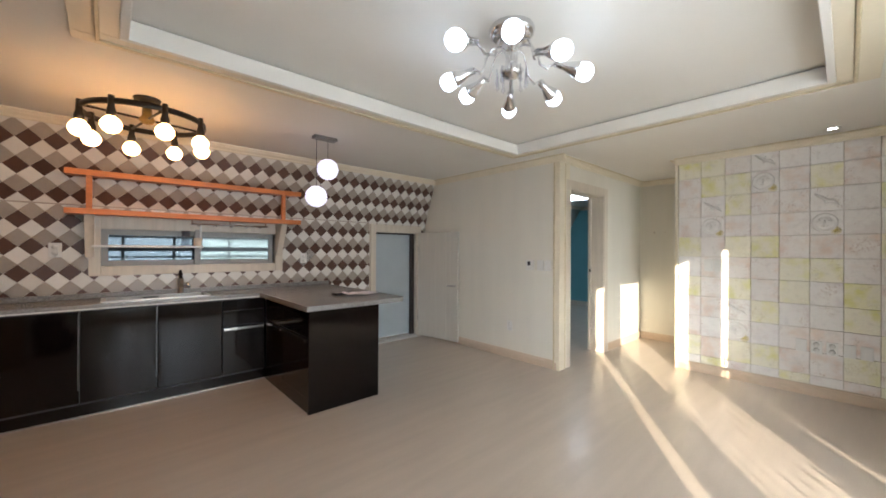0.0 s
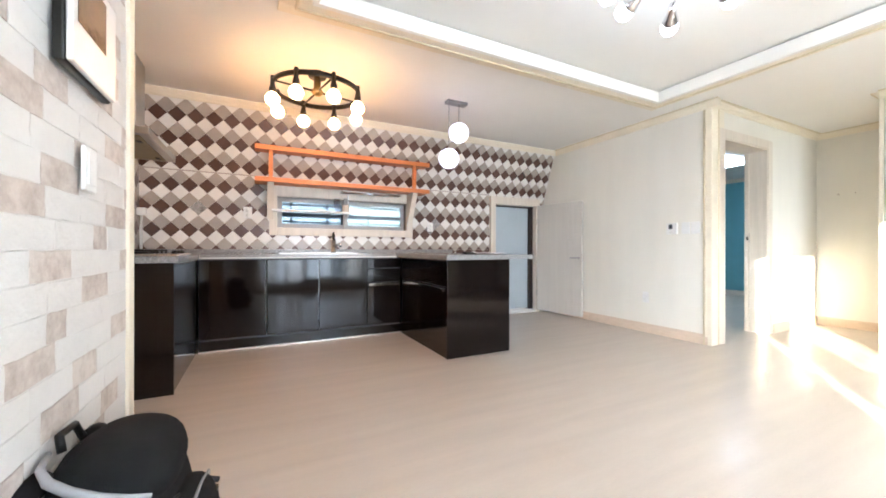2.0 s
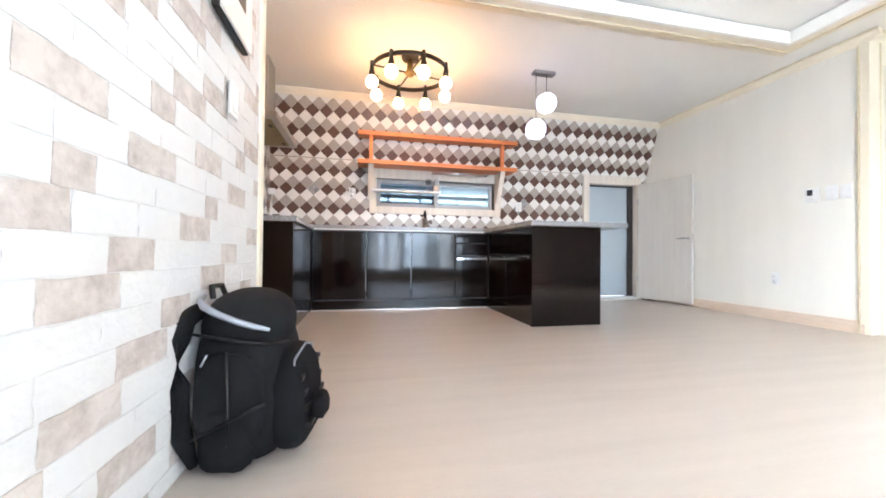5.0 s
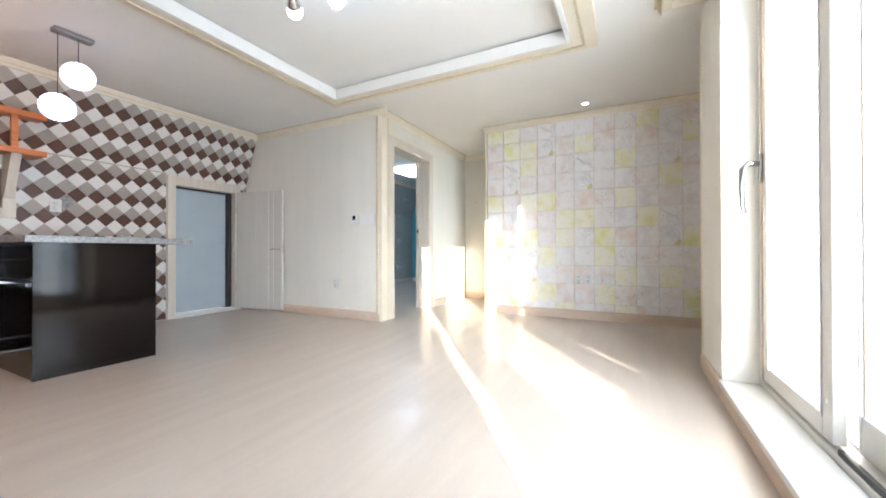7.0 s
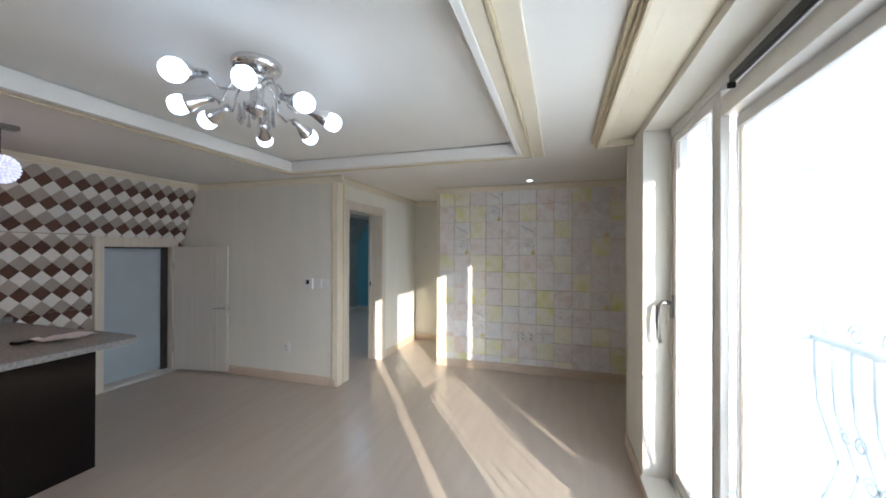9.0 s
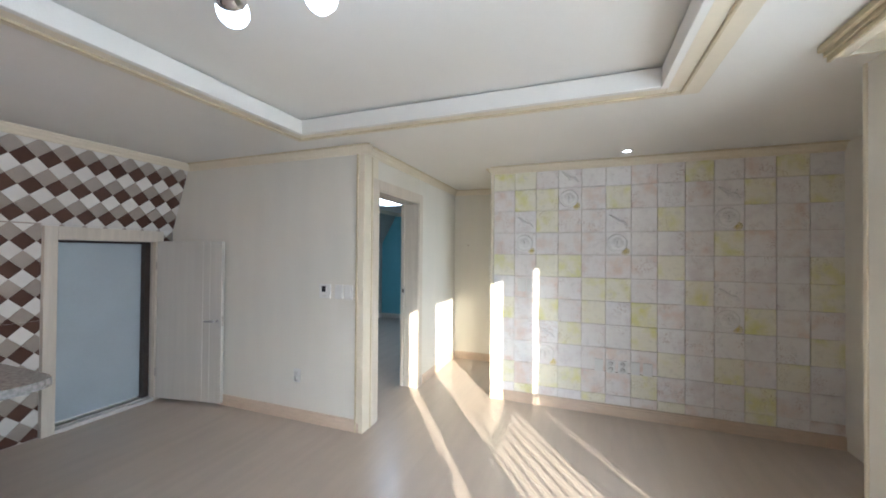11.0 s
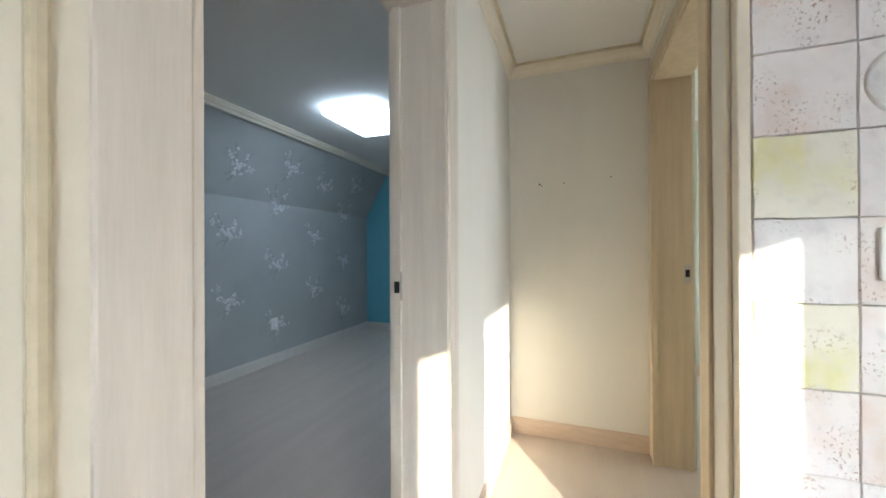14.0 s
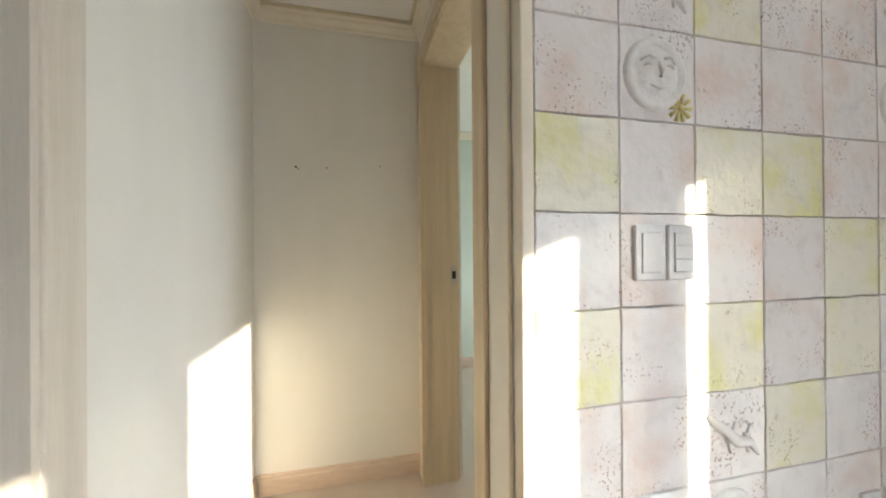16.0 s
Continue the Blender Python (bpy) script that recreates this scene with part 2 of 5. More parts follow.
M_GREYFRAME = mat("grey_sash_paint", (0.34, 0.33, 0.31), 0.4, 0, 0.04, 5, 0.02)
M_FROST = glass("frosted_glass", (0.26, 0.30, 0.30), 0.80)
M_CERAMIC = mat("cream_ceramic", (0.66, 0.58, 0.48), 0.3)
M_PAPER = mat("paper", (0.72, 0.68, 0.70), 0.8)
M_STAINDOT = mat("brown_spot", (0.16, 0.06, 0.03), 0.7)


# ---- mesh helpers ----
def link(name, bm, material, smooth=False):
    me = bpy.data.meshes.new(name)
    bm.to_mesh(me)
    bm.free()
    me.materials.append(material)
    if smooth:
        for p in me.polygons:
            p.use_smooth = True
    return new(name, me)


def part(name, bm, material, parent, label="", smooth=False):
    ob = link(name, bm, material, smooth)
    ob.parent = parent
    return tagged(ob, label)


def thing(name, label, category, at=(0, 0, 0), group="", rz=0.0):
    ob = new(name)
    ob.empty_display_size = 0.1
    ob.matrix_basis = pose(*at, rz=rz)
    return tagged(ob, label, category, group)


def add_box(bm, x0, x1, y0, y1, z0, z1, bevel=0.0, m=None):
    r = bmesh.ops.create_cube(bm, size=1.0)
    vs = r["verts"]
    bmesh.ops.scale(bm, vec=(x1 - x0, y1 - y0, z1 - z0), verts=vs)
    bmesh.ops.translate(bm, vec=((x0 + x1) / 2, (y0 + y1) / 2, (z0 + z1) / 2), verts=vs)
    if bevel:
        es = list({e for v in vs for e in v.link_edges})
        g = bmesh.ops.bevel(bm, geom=es, offset=bevel, segments=2, affect="EDGES", profile=0.5)
        vs = list({v for f in g["faces"] for v in f.verts} | {v for v in vs if v.is_valid})
    if m is not None:
        bmesh.ops.transform(bm, matrix=m, verts=[v for v in vs if v.is_valid])
    return bm


def box(x0, x1, y0, y1, z0, z1, bevel=0.0):
    return add_box(bmesh.new(), min(x0, x1), max(x0, x1), min(y0, y1), max(y0, y1), min(z0, z1), max(z0, z1), bevel)


def boxes(*rows, bevel=0.0):
    bm = bmesh.new()
    for r in rows:
        add_box(bm, *r, bevel)
    return bm


def add_lathe(bm, profile, segs=24, m=None):
    """profile: (radius, z) from bottom to top, turned round z."""
    rings = []
    for r, z in profile:
        if r < 1e-5:
            rings.append([bm.verts.new((0, 0, z))])
        else:
            rings.append([bm.verts.new((r * math.cos(2 * math.pi * i / segs), r * math.sin(2 * math.pi * i / segs), z)) for i in range(segs)])
    for a, b in zip(rings, rings[1:]):
        for i in range(segs):
            j = (i + 1) % segs
            if len(a) == 1 and len(b) > 1:
                bm.faces.new((a[0], b[j], b[i]))
            elif len(b) == 1 and len(a) > 1:
                bm.faces.new((a[i], a[j], b[0]))
            elif len(a) > 1:
                bm.faces.new((a[i], a[j], b[j], b[i]))
    if m is not None:
        bmesh.ops.transform(bm, matrix=m, verts=[v for r in rings for v in r])
    return bm


def lathe(profile, segs=24, m=None):
    return add_lathe(bmesh.new(), profile, segs, m)


def add_tube(bm, pts, r, segs=8):
    pts = [Vector(p) for p in pts]
    rings = []
    up = Vector((0, 0, 1))
    for i, p in enumerate(pts):
        d = (pts[min(i + 1, len(pts) - 1)] - pts[max(i - 1, 0)]).normalized()
        a = d.cross(up)
        if a.length < 0.1:
            a = d.cross(Vector((1, 0, 0)))
        a.normalize()
        b = d.cross(a)
        rr = r[i] if isinstance(r, (list, tuple)) else r
        rings.append([bm.verts.new(p + rr * (math.cos(2 * math.pi * k / segs) * a + math.sin(2 * math.pi * k / segs) * b)) for k in range(segs)])
    for a, b in zip(rings, rings[1:]):
        for k in range(segs):
            j = (k + 1) % segs
            bm.faces.new((a[k], a[j], b[j], b[k]))
    bm.faces.new(rings[0][::-1])
    bm.faces.new(rings[-1])
    return bm


def tube(pts, r, segs=8):
    return add_tube(bmesh.new(), pts, r, segs)


def prism(poly, axis, a, b):
    """A closed outline swept between two values of an axis."""
    bm = bmesh.new()

    def p(u, v, w):
        return {"x": (w, u, v), "y": (u, w, v), "z": (u, v, w)}[axis]
    lo = [bm.verts.new(p(u, v, a)) for u, v in poly]
    hi = [bm.verts.new(p(u, v, b)) for u, v in poly]
    bm.faces.new(lo)
    bm.faces.new(hi[::-1])
    for i in range(len(poly)):
        j = (i + 1) % len(poly)
        bm.faces.new((lo[i], hi[i], hi[j], lo[j]))
    bmesh.ops.recalc_face_normals(bm, faces=bm.faces)
    return bm


def structure(name, bm, material, label, category, smooth=False):
    return tagged(link(name, bm, material, smooth), label, category, kind="structure")


def ball(r, segs=20, z=0.0, squash=1.0):
    n = segs // 2
    return lathe([(r * math.sin(math.pi * i / n) if 0 < i < n else 0.0, z - squash * r * math.cos(math.pi * i / n)) for i in range(n + 1)], segs)


# ---- plan ----
H = 2.38                      # ceiling
YB, ZK, YT = 0.30, 1.70, 0.06  # back wall: lower face, kink height, face at the ceiling
XL = -4.92                    # kitchen's outer wall
XBR, YBR = -4.362, -2.28      # brick wall face and its end
YD = -2.03                    # wall with the bedroom door
XN = 2.37                     # end of the corridor
YC = -2.85                    # corridor's other wall
XS = 1.155                    # stone wall backing
YW = -4.945                   # window wall
XWC = -0.36                   # window wall's outside corner
YWO = -5.30                   # its outer face
WX0, WX1, WZ0, WZ1 = -3.95, -0.94, 0.09, 2.32


def slope_y(z):
    return YB if z <= ZK else YB + (YT - YB) * (z - ZK) / (H - ZK)


structure("floor", boxes((-5.2, XWC - 0.2, YWO, 0.9, -0.12, 0), (XWC - 0.2, 5.4, -6.0, 0.9, -0.12, 0)), M_FLOOR, "pale beige wood-look vinyl floor with a soft sheen", "floor")
# ceiling with a stepped recess
TX0, TX1, TY0, TY1, ZR = -3.65, -0.50, -4.13, -1.82, 2.445
structure("ceiling", boxes((-5.2, TX0, -6.0, 0.9, H, H + 0.3), (TX1, 5.4, -6.0, 0.9, H, H + 0.3), (TX0, TX1, -6.0, TY0, H, H + 0.3),
          (TX0, TX1, TY1, 0.9, H, H + 0.3), (TX0, TX1, TY0, TY1, ZR, H + 0.3)), M_CEIL, "white papered ceiling with a recessed tray", "ceiling")


def frame_ring(name, off, w, z0, z1, material, label):
    x0, x1, y0, y1 = TX0 - off, TX1 + off, TY0 - off, TY1 + off
    bm = boxes((x0 - w, x1 + w, y0 - w, y0, z0, z1), (x0 - w, x1 + w, y1, y1 + w, z0, z1), (x0 - w, x0, y0, y1, z0, z1), (x1, x1 + w, y0, y1, z0, z1), bevel=0.004)
    return structure(name, bm, material, label, "moulding")


frame_ring("trim_tray_lip", -0.035, 0.035, 2.33, 2.428, M_CEIL, "white lip of the recessed ceiling tray")
frame_ring("trim_tray_inner", 0.0, 0.07, 2.336, H, M_TRIM, "cream moulding round the ceiling tray")
frame_ring("trim_tray_bead", 0.07, 0.016, 2.328, H, M_GILT, "thin gilded bead round the ceiling tray")
frame_ring("trim_tray_outer", 0.086, 0.09, 2.354, H, M_TRIM, "flat cream band round the ceiling tray")
# back wall: lower part with window and door openings, upper part leaning in
KW = (-3.74, -2.26, 1.165, 1.50)     # kitchen window opening
ED = (-0.92, -0.19, 0.03, 1.575)    # entry opening
structure("wall_back", boxes((XL - 0.2, KW[0], YB, YB + 0.25, 0, ZK), (KW[1], ED[0], YB, YB + 0.25, 0, ZK), (KW[0], KW[1], YB, YB + 0.25, 0, KW[2]),
          (KW[0], KW[1], YB, YB + 0.25, KW[3], ZK), (ED[0], ED[1], YB, YB + 0.25, ED[3], ZK), (ED[1], 0.18, YB, YB + 0.25, 0, ZK), (ED[0], ED[1], YB, YB + 0.25, 0, 0.03)),
          M_GROUT, "kitchen back wall behind diamond tiles", "wall")
structure("wall_back_slope", prism([(YB, ZK), (YT, H), (YT + 0.25, H), (YB + 0.25, ZK)], "x", XL - 0.2, 0.0), M_GROUT, "leaning upper kitchen wall under the roof", "wall")
structure("wall_kitchen_side", box(XL - 0.2, XL, YBR, 0.55, 0, H), M_GROUT, "tiled side wall of the kitchen", "wall")
structure("wall_brick", box(-5.12, XBR, -5.4, YBR, 0, H), M_MORTAR, "white mortar backing of the brick wall", "wall")
# plain wall, door wall, corridor
structure("wall_plain", box(0, 0.16, YD + 0.20, 0.55, 0, H), M_WALL, "plain cream papered wall", "wall")
DX0, DX1, DZ, DT = 0.22, 1.12, 2.06, 0.20
structure("wall_door", boxes((0, DX0, YD, YD + DT, 0, H), (DX1, XN, YD, YD + DT, 0, H), (DX0, DX1, YD, YD + DT, DZ, H)), M_WALL, "cream papered wall with a doorway", "wall")
structure("wall_corridor_end", box(XN, XN + 0.15, -3.05, YD + 0.20, 0, H), M_WALL, "cream end wall of the short corridor", "wall")
RX0, RX1, RZ = 1.42, 2.275, 2.15
structure("wall_corridor_side", boxes((XS, RX0, YC - 0.2, YC, 0, H), (RX1, XN, YC - 0.2, YC, 0, H), (RX0, RX1, YC - 0.2, YC, RZ, H)), M_WALL, "cream corridor wall with a doorway", "wall")
structure("wall_stone", box(XS, XS + 0.2, -5.75, YC - 0.2, 0, H), M_GROUT, "backing wall of the stone tiles", "wall")
structure("wall_recess", box(XWC, XS, -5.75, -5.64, 0, H), M_WALL, "plain cream wall beside the window", "wall")
structure("wall_window", boxes((WX1, XWC, YWO, YW, 0, H), (-5.12, WX0, YWO, YW, 0, H), (WX0, WX1, YWO, YW, 0, WZ0), (WX0, WX1, YWO, YW, WZ1, H)), M_WALL, "cream wall round the balcony window", "wall")
structure("wall_recess_side", box(XWC - 0.2, XWC, -5.75, YWO, 0, H), M_WALL, "side of the window wall", "wall")
# bedroom behind the doorway
BED_TOP = 0.20
structure("wall_bedroom_back", boxes((0.16, 5.0, 0.58, 0.78, 0, 1.70)), M_GREYWALL, "blue-grey wallpaper with white blossom", "wall")
structure("wall_bedroom_slope", prism([(0.58, 1.70), (BED_TOP, H), (BED_TOP + 0.2, H), (0.78, 1.70)], "x", 0.16, 5.0), M_GREYWALL, "leaning blue-grey papered wall under the roof", "wall")
structure("wall_bedroom_end", box(4.85, 5.0, YD + 0.20, 0.78, 0, H), M_BLUEWALL, "bright blue papered end wall", "wall")
structure("wall_bedroom_side", box(XN + 0.15, 5.0, YD + 0.05, YD + 0.20, 0, H), M_GREYWALL, "blue-grey papered bedroom wall", "wall")
structure("wall_bedroom_near", box(0.16, 0.18, YD + 0.20, 0.58, 0, H), M_GREYWALL, "blue-grey papered bedroom wall", "wall")
# second room beyond the corridor
structure("wall_room_far", box(4.0, 4.15, -5.75, -3.05, 0, H), M_GREEN, "pale green papered room wall", "wall")
structure("wall_room_side", box(XN + 0.15, 4.0, -3.05, -2.9, 0, H), M_GREEN, "pale green papered room wall", "wall")
# the opening in the back wall is added, unseen, to let the fill lamp in
structure("wall_room_back", boxes((XS + 0.2, 2.2, -5.9, -5.75, 0, H), (3.6, 4.15, -5.9, -5.75, 0, H), (2.2, 3.6, -5.9, -5.75, 0, 0.9), (2.2, 3.6, -5.9, -5.75, 2.05, H)), M_GREEN, "pale green papered room wall", "wall")
# emitting ring, added so that the outdoors looks white with daylight
structure("backdrop", lathe([(70, -9.0), (70, 12.5)], 48), glow("outdoor_white_glow", (0.93, 0.97, 1.0), 1.3), "glowing white ring standing in for the bright outdoors", "backdrop")
# far tree line; its washed-out paleness is emission in place of haze
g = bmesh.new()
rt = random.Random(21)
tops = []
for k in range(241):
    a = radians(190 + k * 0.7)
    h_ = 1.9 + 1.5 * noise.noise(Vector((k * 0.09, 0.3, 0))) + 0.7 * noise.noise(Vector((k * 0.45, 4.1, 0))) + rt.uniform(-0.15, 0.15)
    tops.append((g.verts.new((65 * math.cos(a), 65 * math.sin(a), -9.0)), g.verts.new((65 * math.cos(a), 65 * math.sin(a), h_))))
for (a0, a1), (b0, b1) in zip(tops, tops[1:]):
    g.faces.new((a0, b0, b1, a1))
structure("backdrop_trees", g, glow("far_trees_haze_glow", (0.80, 0.93, 0.96), 0.24), "line of distant trees, its haze put in as a pale glow", "backdrop")
structure("ground", box(-400, 400, -400, 400, -9.2, -9.0), M_GROUND, "hazy ground far below the window", "ground")


# ---- mouldings, skirtings, casings ----
def run_x(x0, x1, y, side, prof, name, material, label, cat):
    """A profile of (out, z) swept along x on a wall at y; side is the way it faces."""
    return structure(name, prism([(y + side * u, v) for u, v in prof], "x", x0, x1), material, label, cat)


def run_y(y0, y1, x, side, prof, name, material, label, cat):
    return structure(name, prism([(x + side * u, v) for u, v in prof], "y", y0, y1), material, label, cat)


CORN = [(0.0, H), (0.045, H), (0.045, H - 0.012), (0.036, H - 0.02), (0.032, H - 0.032), (0.014, H - 0.05), (0.010, H - 0.065), (0.0, H - 0.07)]
BEAD = [(0.046, H), (0.062, H), (0.062, H - 0.010), (0.046, H - 0.010)]
SKIRT = [(0.0, 0.0), (0.014, 0.0), (0.014, 0.075), (0.010, 0.082), (0.010, 0.094), (0.005, 0.10), (0.0, 0.10)]
corn_l, skirt_l, bead_l = "cream plaster cornice under the ceiling", "beige wood-look skirting board", "gilded bead along the ceiling cornice"


def dress_y(y0, y1, x, side, skirt=True, z=True):
    run_y(y0, y1, x, side, CORN, "trim_cornice", M_TRIM, corn_l, "cornice")
    run_y(y0, y1, x, side, BEAD, "trim_cornice_bead", M_GILT, bead_l, "cornice")
    if skirt:
        run_y(y0, y1, x, side, SKIRT, "baseboard", M_BASE, skirt_l, "skirting")


def dress_x(x0, x1, y, side, skirt=True):
    run_x(x0, x1, y, side, CORN, "trim_cornice", M_TRIM, corn_l, "cornice")
    run_x(x0, x1, y, side, BEAD, "trim_cornice_bead", M_GILT, bead_l, "cornice")
    if skirt:
        run_x(x0, x1, y, side, SKIRT, "baseboard", M_BASE, skirt_l, "skirting")


dress_y(YD - 0.085, YT, 0.0, -1, False)
run_y(YD + 0.02, 0.28, 0.0, -1, SKIRT, "baseboard", M_BASE, skirt_l, "skirting")
dress_x(0.0, XN, YD, -1, False)
run_x(1.24, XN, YD, -1, SKIRT, "baseboard", M_BASE, skirt_l, "skirting")
dress_y(YC, YD, XN, -1)
dress_x(XS - 0.02, XN, YC, 1, False)
dress_y(-5.64, YC, XS - 0.02, -1)
run_x(XL, 0.0, YT - 0.004, -1, CORN, "trim_cornice", M_TRIM, corn_l, "cornice")
run_x(WX1 + 0.0, XWC, YW, 1, SKIRT, "baseboard", M_BASE, skirt_l, "skirting")
run_x(WX0, WX1, YW, 1, [(0, 0), (0.012, 0), (0.012, 0.075), (0, 0.08)], "baseboard", M_BASE, skirt_l, "skirting")
run_y(-5.64, YW, XWC, 1, SKIRT, "baseboard", M_BASE, skirt_l, "skirting")
run_x(0.18, 4.85, BED_TOP, -1, CORN, "trim_cornice", M_TRIM, corn_l, "cornice")
run_x(0.18, 4.85, 0.58, -1, SKIRT, "baseboard", M_DOOR, "pale skirting board under blossom wallpaper", "skirting")
run_y(YD + 0.26, BED_TOP, 4.85, -1, CORN, "trim_cornice", M_TRIM, corn_l, "cornice")
run_y(YD + 0.26, 0.57, 4.85, -1, SKIRT, "baseboard", M_DOOR, skirt_l, "skirting")
run_y(-5.75, -3.05, 4.0, -1, SKIRT, "baseboard", M_BASE, skirt_l, "skirting")
run_y(-5.75, -3.05, 4.0, -1, CORN, "trim_cornice", M_TRIM, corn_l, "cornice")
structure("trim_pelmet", boxes((-4.36, -0.64, -4.945, -4.752, 2.362, H - 0.002), (-4.36, -0.62, -4.752, -4.70, 2.318, H - 0.002), (-0.64, -0.62, -4.945, -4.752, 2.318, H - 0.002), bevel=0.004), M_TRIM, "cream curtain-box board along the window wall", "moulding")
structure("trim_pelmet_edge", boxes((-4.36, -0.61, -4.70, -4.688, 2.308, H - 0.004), (-4.36, -0.612, -4.688, -4.676, 2.330, H - 0.004), (-4.36, -0.614, -4.676, -4.655, 2.350, H - 0.004), bevel=0.003), M_GILT, "gilded edge moulding of the curtain box", "moulding")
structure("trim_corner_bead", box(XWC - 0.02, XWC + 0.006, YW - 0.02, YW + 0.006, 0, H, 0.004), M_TRIM, "cream corner strip of the window wall", "moulding")
structure("trim_brick_end", boxes((-5.1, XBR + 0.004, YBR, YBR + 0.03, 0, H), (XBR - 0.02, XBR + 0.012, YBR - 0.03, YBR + 0.03, 0, H), bevel=0.003), M_TRIM, "cream trim closing the brick wall's end", "moulding")
structure("trim_tile_seam", box(XL, ED[0] - 0.09, YB - 0.010, YB, ZK - 0.006, ZK + 0.004), M_TGREY, "thin pale seam where the tiled wall bends", "moulding")
# pillar-like casing of the bedroom doorway
structure("trim_pillar", boxes((-0.012, 0.10, YD - 0.016, YD + 0.045, 0, H - 0.07), (0.10, DX0, YD - 0.010, YD, 0, H - 0.07), bevel=0.004), M_TRIM, "cream pilaster at the wall's corner", "moulding")
structure("trim_pillar_bead", boxes((-0.018, -0.004, YD + 0.045, YD + 0.060, 0.0, H - 0.07), (0.098, 0.112, YD - 0.022, YD - 0.006, 0, H - 0.07), bevel=0.004), M_GILT, "thin bead beside the pilaster", "moulding")


def door_frame(name, x0, x1, y0, y1, ztop, face, label, mat_):
    """Lining and casing of a doorway in a wall between y0 and y1; face is the side of the casing."""
    root = tagged(new(name), label, "door frame", kind="structure")
    t = 0.028
    part("jamb", box(x0, x0 + t, y0 - 0.006, y1 + 0.006, 0, ztop), mat_, root)
    part("jamb", box(x1 - t, x1, y0 - 0.006, y1 + 0.006, 0, ztop), mat_, root)
    part("head", box(x0 + t, x1 - t, y0 - 0.006, y1 + 0.006, ztop - t, ztop), mat_, root)
    for s, y in ((1, y1), (-1, y0)):
        yy = (y, y + s * 0.014)
        part("casing", box(x0 - 0.08, x0 + 0.012, *yy, 0, ztop + 0.08, 0.004), mat_, root)
        part("casing", box(x1 - 0.012, x1 + 0.08, *yy, 0, ztop + 0.08, 0.004), mat_, root)
        part("casing", box(x0 + 0.012, x1 - 0.012, *yy, ztop - 0.012, ztop + 0.08, 0.004), mat_, root)
    part("door_stop", boxes((x1 - t - 0.012, x1 - t, y0 + 0.16, y0 + 0.19, 0, ztop - t)), mat_, root)
    return root


f1 = door_frame("door_1", DX0, DX1, YD, YD + DT, DZ, -1, "pale cream lining of the open bedroom doorway", M_CASING)
part("strike_plate", boxes((DX1 - 0.040, DX1 - 0.027, -1.875, -1.84, 1.02, 1.12)), M_STEEL, f1, "steel strike plate")
part("strike_hole", boxes((DX1 - 0.042, DX1 - 0.039, -1.868, -1.848, 1.045, 1.085)), M_BLACK, f1)
f2 = door_frame("door_2", RX0, RX1, YC - 0.17, YC, RZ, 1, "tan wood-grain lining of the corridor doorway", M_TAN)
part("strike_plate", boxes((RX1 - 0.031, RX1 - 0.027, -3.018, -2.985, 1.01, 1.11)), M_STEEL, f2, "steel strike plate")
part("strike_hole", boxes((RX1 - 0.033, RX1 - 0.030, -3.012, -2.992, 1.04, 1.08)), M_BLACK, f2)
structure("trim_stone_edge", boxes((XS - 0.028, XS + 0.01, YC - 0.024, YC + 0.006, 0, H - 0.07), (XS + 0.03, XS + 0.05, YC, YC + 0.012, 0, H - 0.07), bevel=0.004), M_TRIM, "cream edge strip of the stone tile wall", "moulding")

# ---- entry door ----
ef = tagged(new("door_3"), "cream casing round a closed pale blue steel entry door", "door frame", kind="structure")
part("casing", box(ED[0] - 0.085, ED[0], YB - 0.045, YB, 0, ED[3] + 0.11, 0.005), M_CASING, ef)
part("casing", box(ED[1], ED[1] + 0.075, YB - 0.045, YB, 0, ED[3] + 0.11, 0.005), M_CASING, ef)
part("casing", box(ED[0], ED[1], YB - 0.045, YB, ED[3], ED[3] + 0.11, 0.005), M_CASING, ef)
part("threshold", boxes((ED[0], ED[1], YB - 0.05, YB + 0.09, 0.0, 0.03), (ED[0], ED[1], YB + 0.005, YB + 0.02, 0.03, 0.04), bevel=0.003), M_ALU, ef)
part("door_leaf", box(ED[0] + 0.004, ED[1] - 0.05, YB + 0.09, YB + 0.14, 0.045, ED[3] - 0.02, 0.004), M_STEEL_DOOR, ef, "pale blue-grey steel door leaf")
part("seal", boxes((ED[1] - 0.05, ED[1] - 0.003, YB + 0.03, YB + 0.15, 0.03, ED[3]), (ED[0], ED[1], YB + 0.06, YB + 0.15, ED[3] - 0.02, ED[3] - 0.001)), M_SEAL, ef)

# open inner door beside it
leaf = thing("open_door", "off-white panel door standing open against the wall", "door", (-0.165, 0.245, 0.0), rz=-80.3)
part("panel", box(0, 0.745, -0.018, 0.018, 0.03, 1.585, 0.003), M_DOOR, leaf)
for gx in (0.53, 0.61):
    part("groove_strip", box(gx, gx + 0.006, -0.0215, -0.0175, 0.035, 1.578), M_DOOR, leaf)
for s in (-1, 1):
    handle = part("handle", lathe([(0.0, 0), (0.024, 0), (0.024, 0.008), (0.012, 0.012), (0.010, 0.045), (0, 0.047)], 16, pose(0.70, s * 0.018, 0.82, 90 * s)), M_NICKEL, leaf, "chrome lever handle", True)
    part("lever", tube([(0.70, s * 0.058, 0.82), (0.68, s * 0.062, 0.822), (0.60, s * 0.06, 0.818), (0.585, s * 0.052, 0.816)], [0.012, 0.011, 0.010, 0.008], 10), M_NICKEL, handle, "", True)
part("latch_plate", boxes((0.7435, 0.748, -0.012, 0.012, 0.77, 0.87)), M_STEEL, leaf)
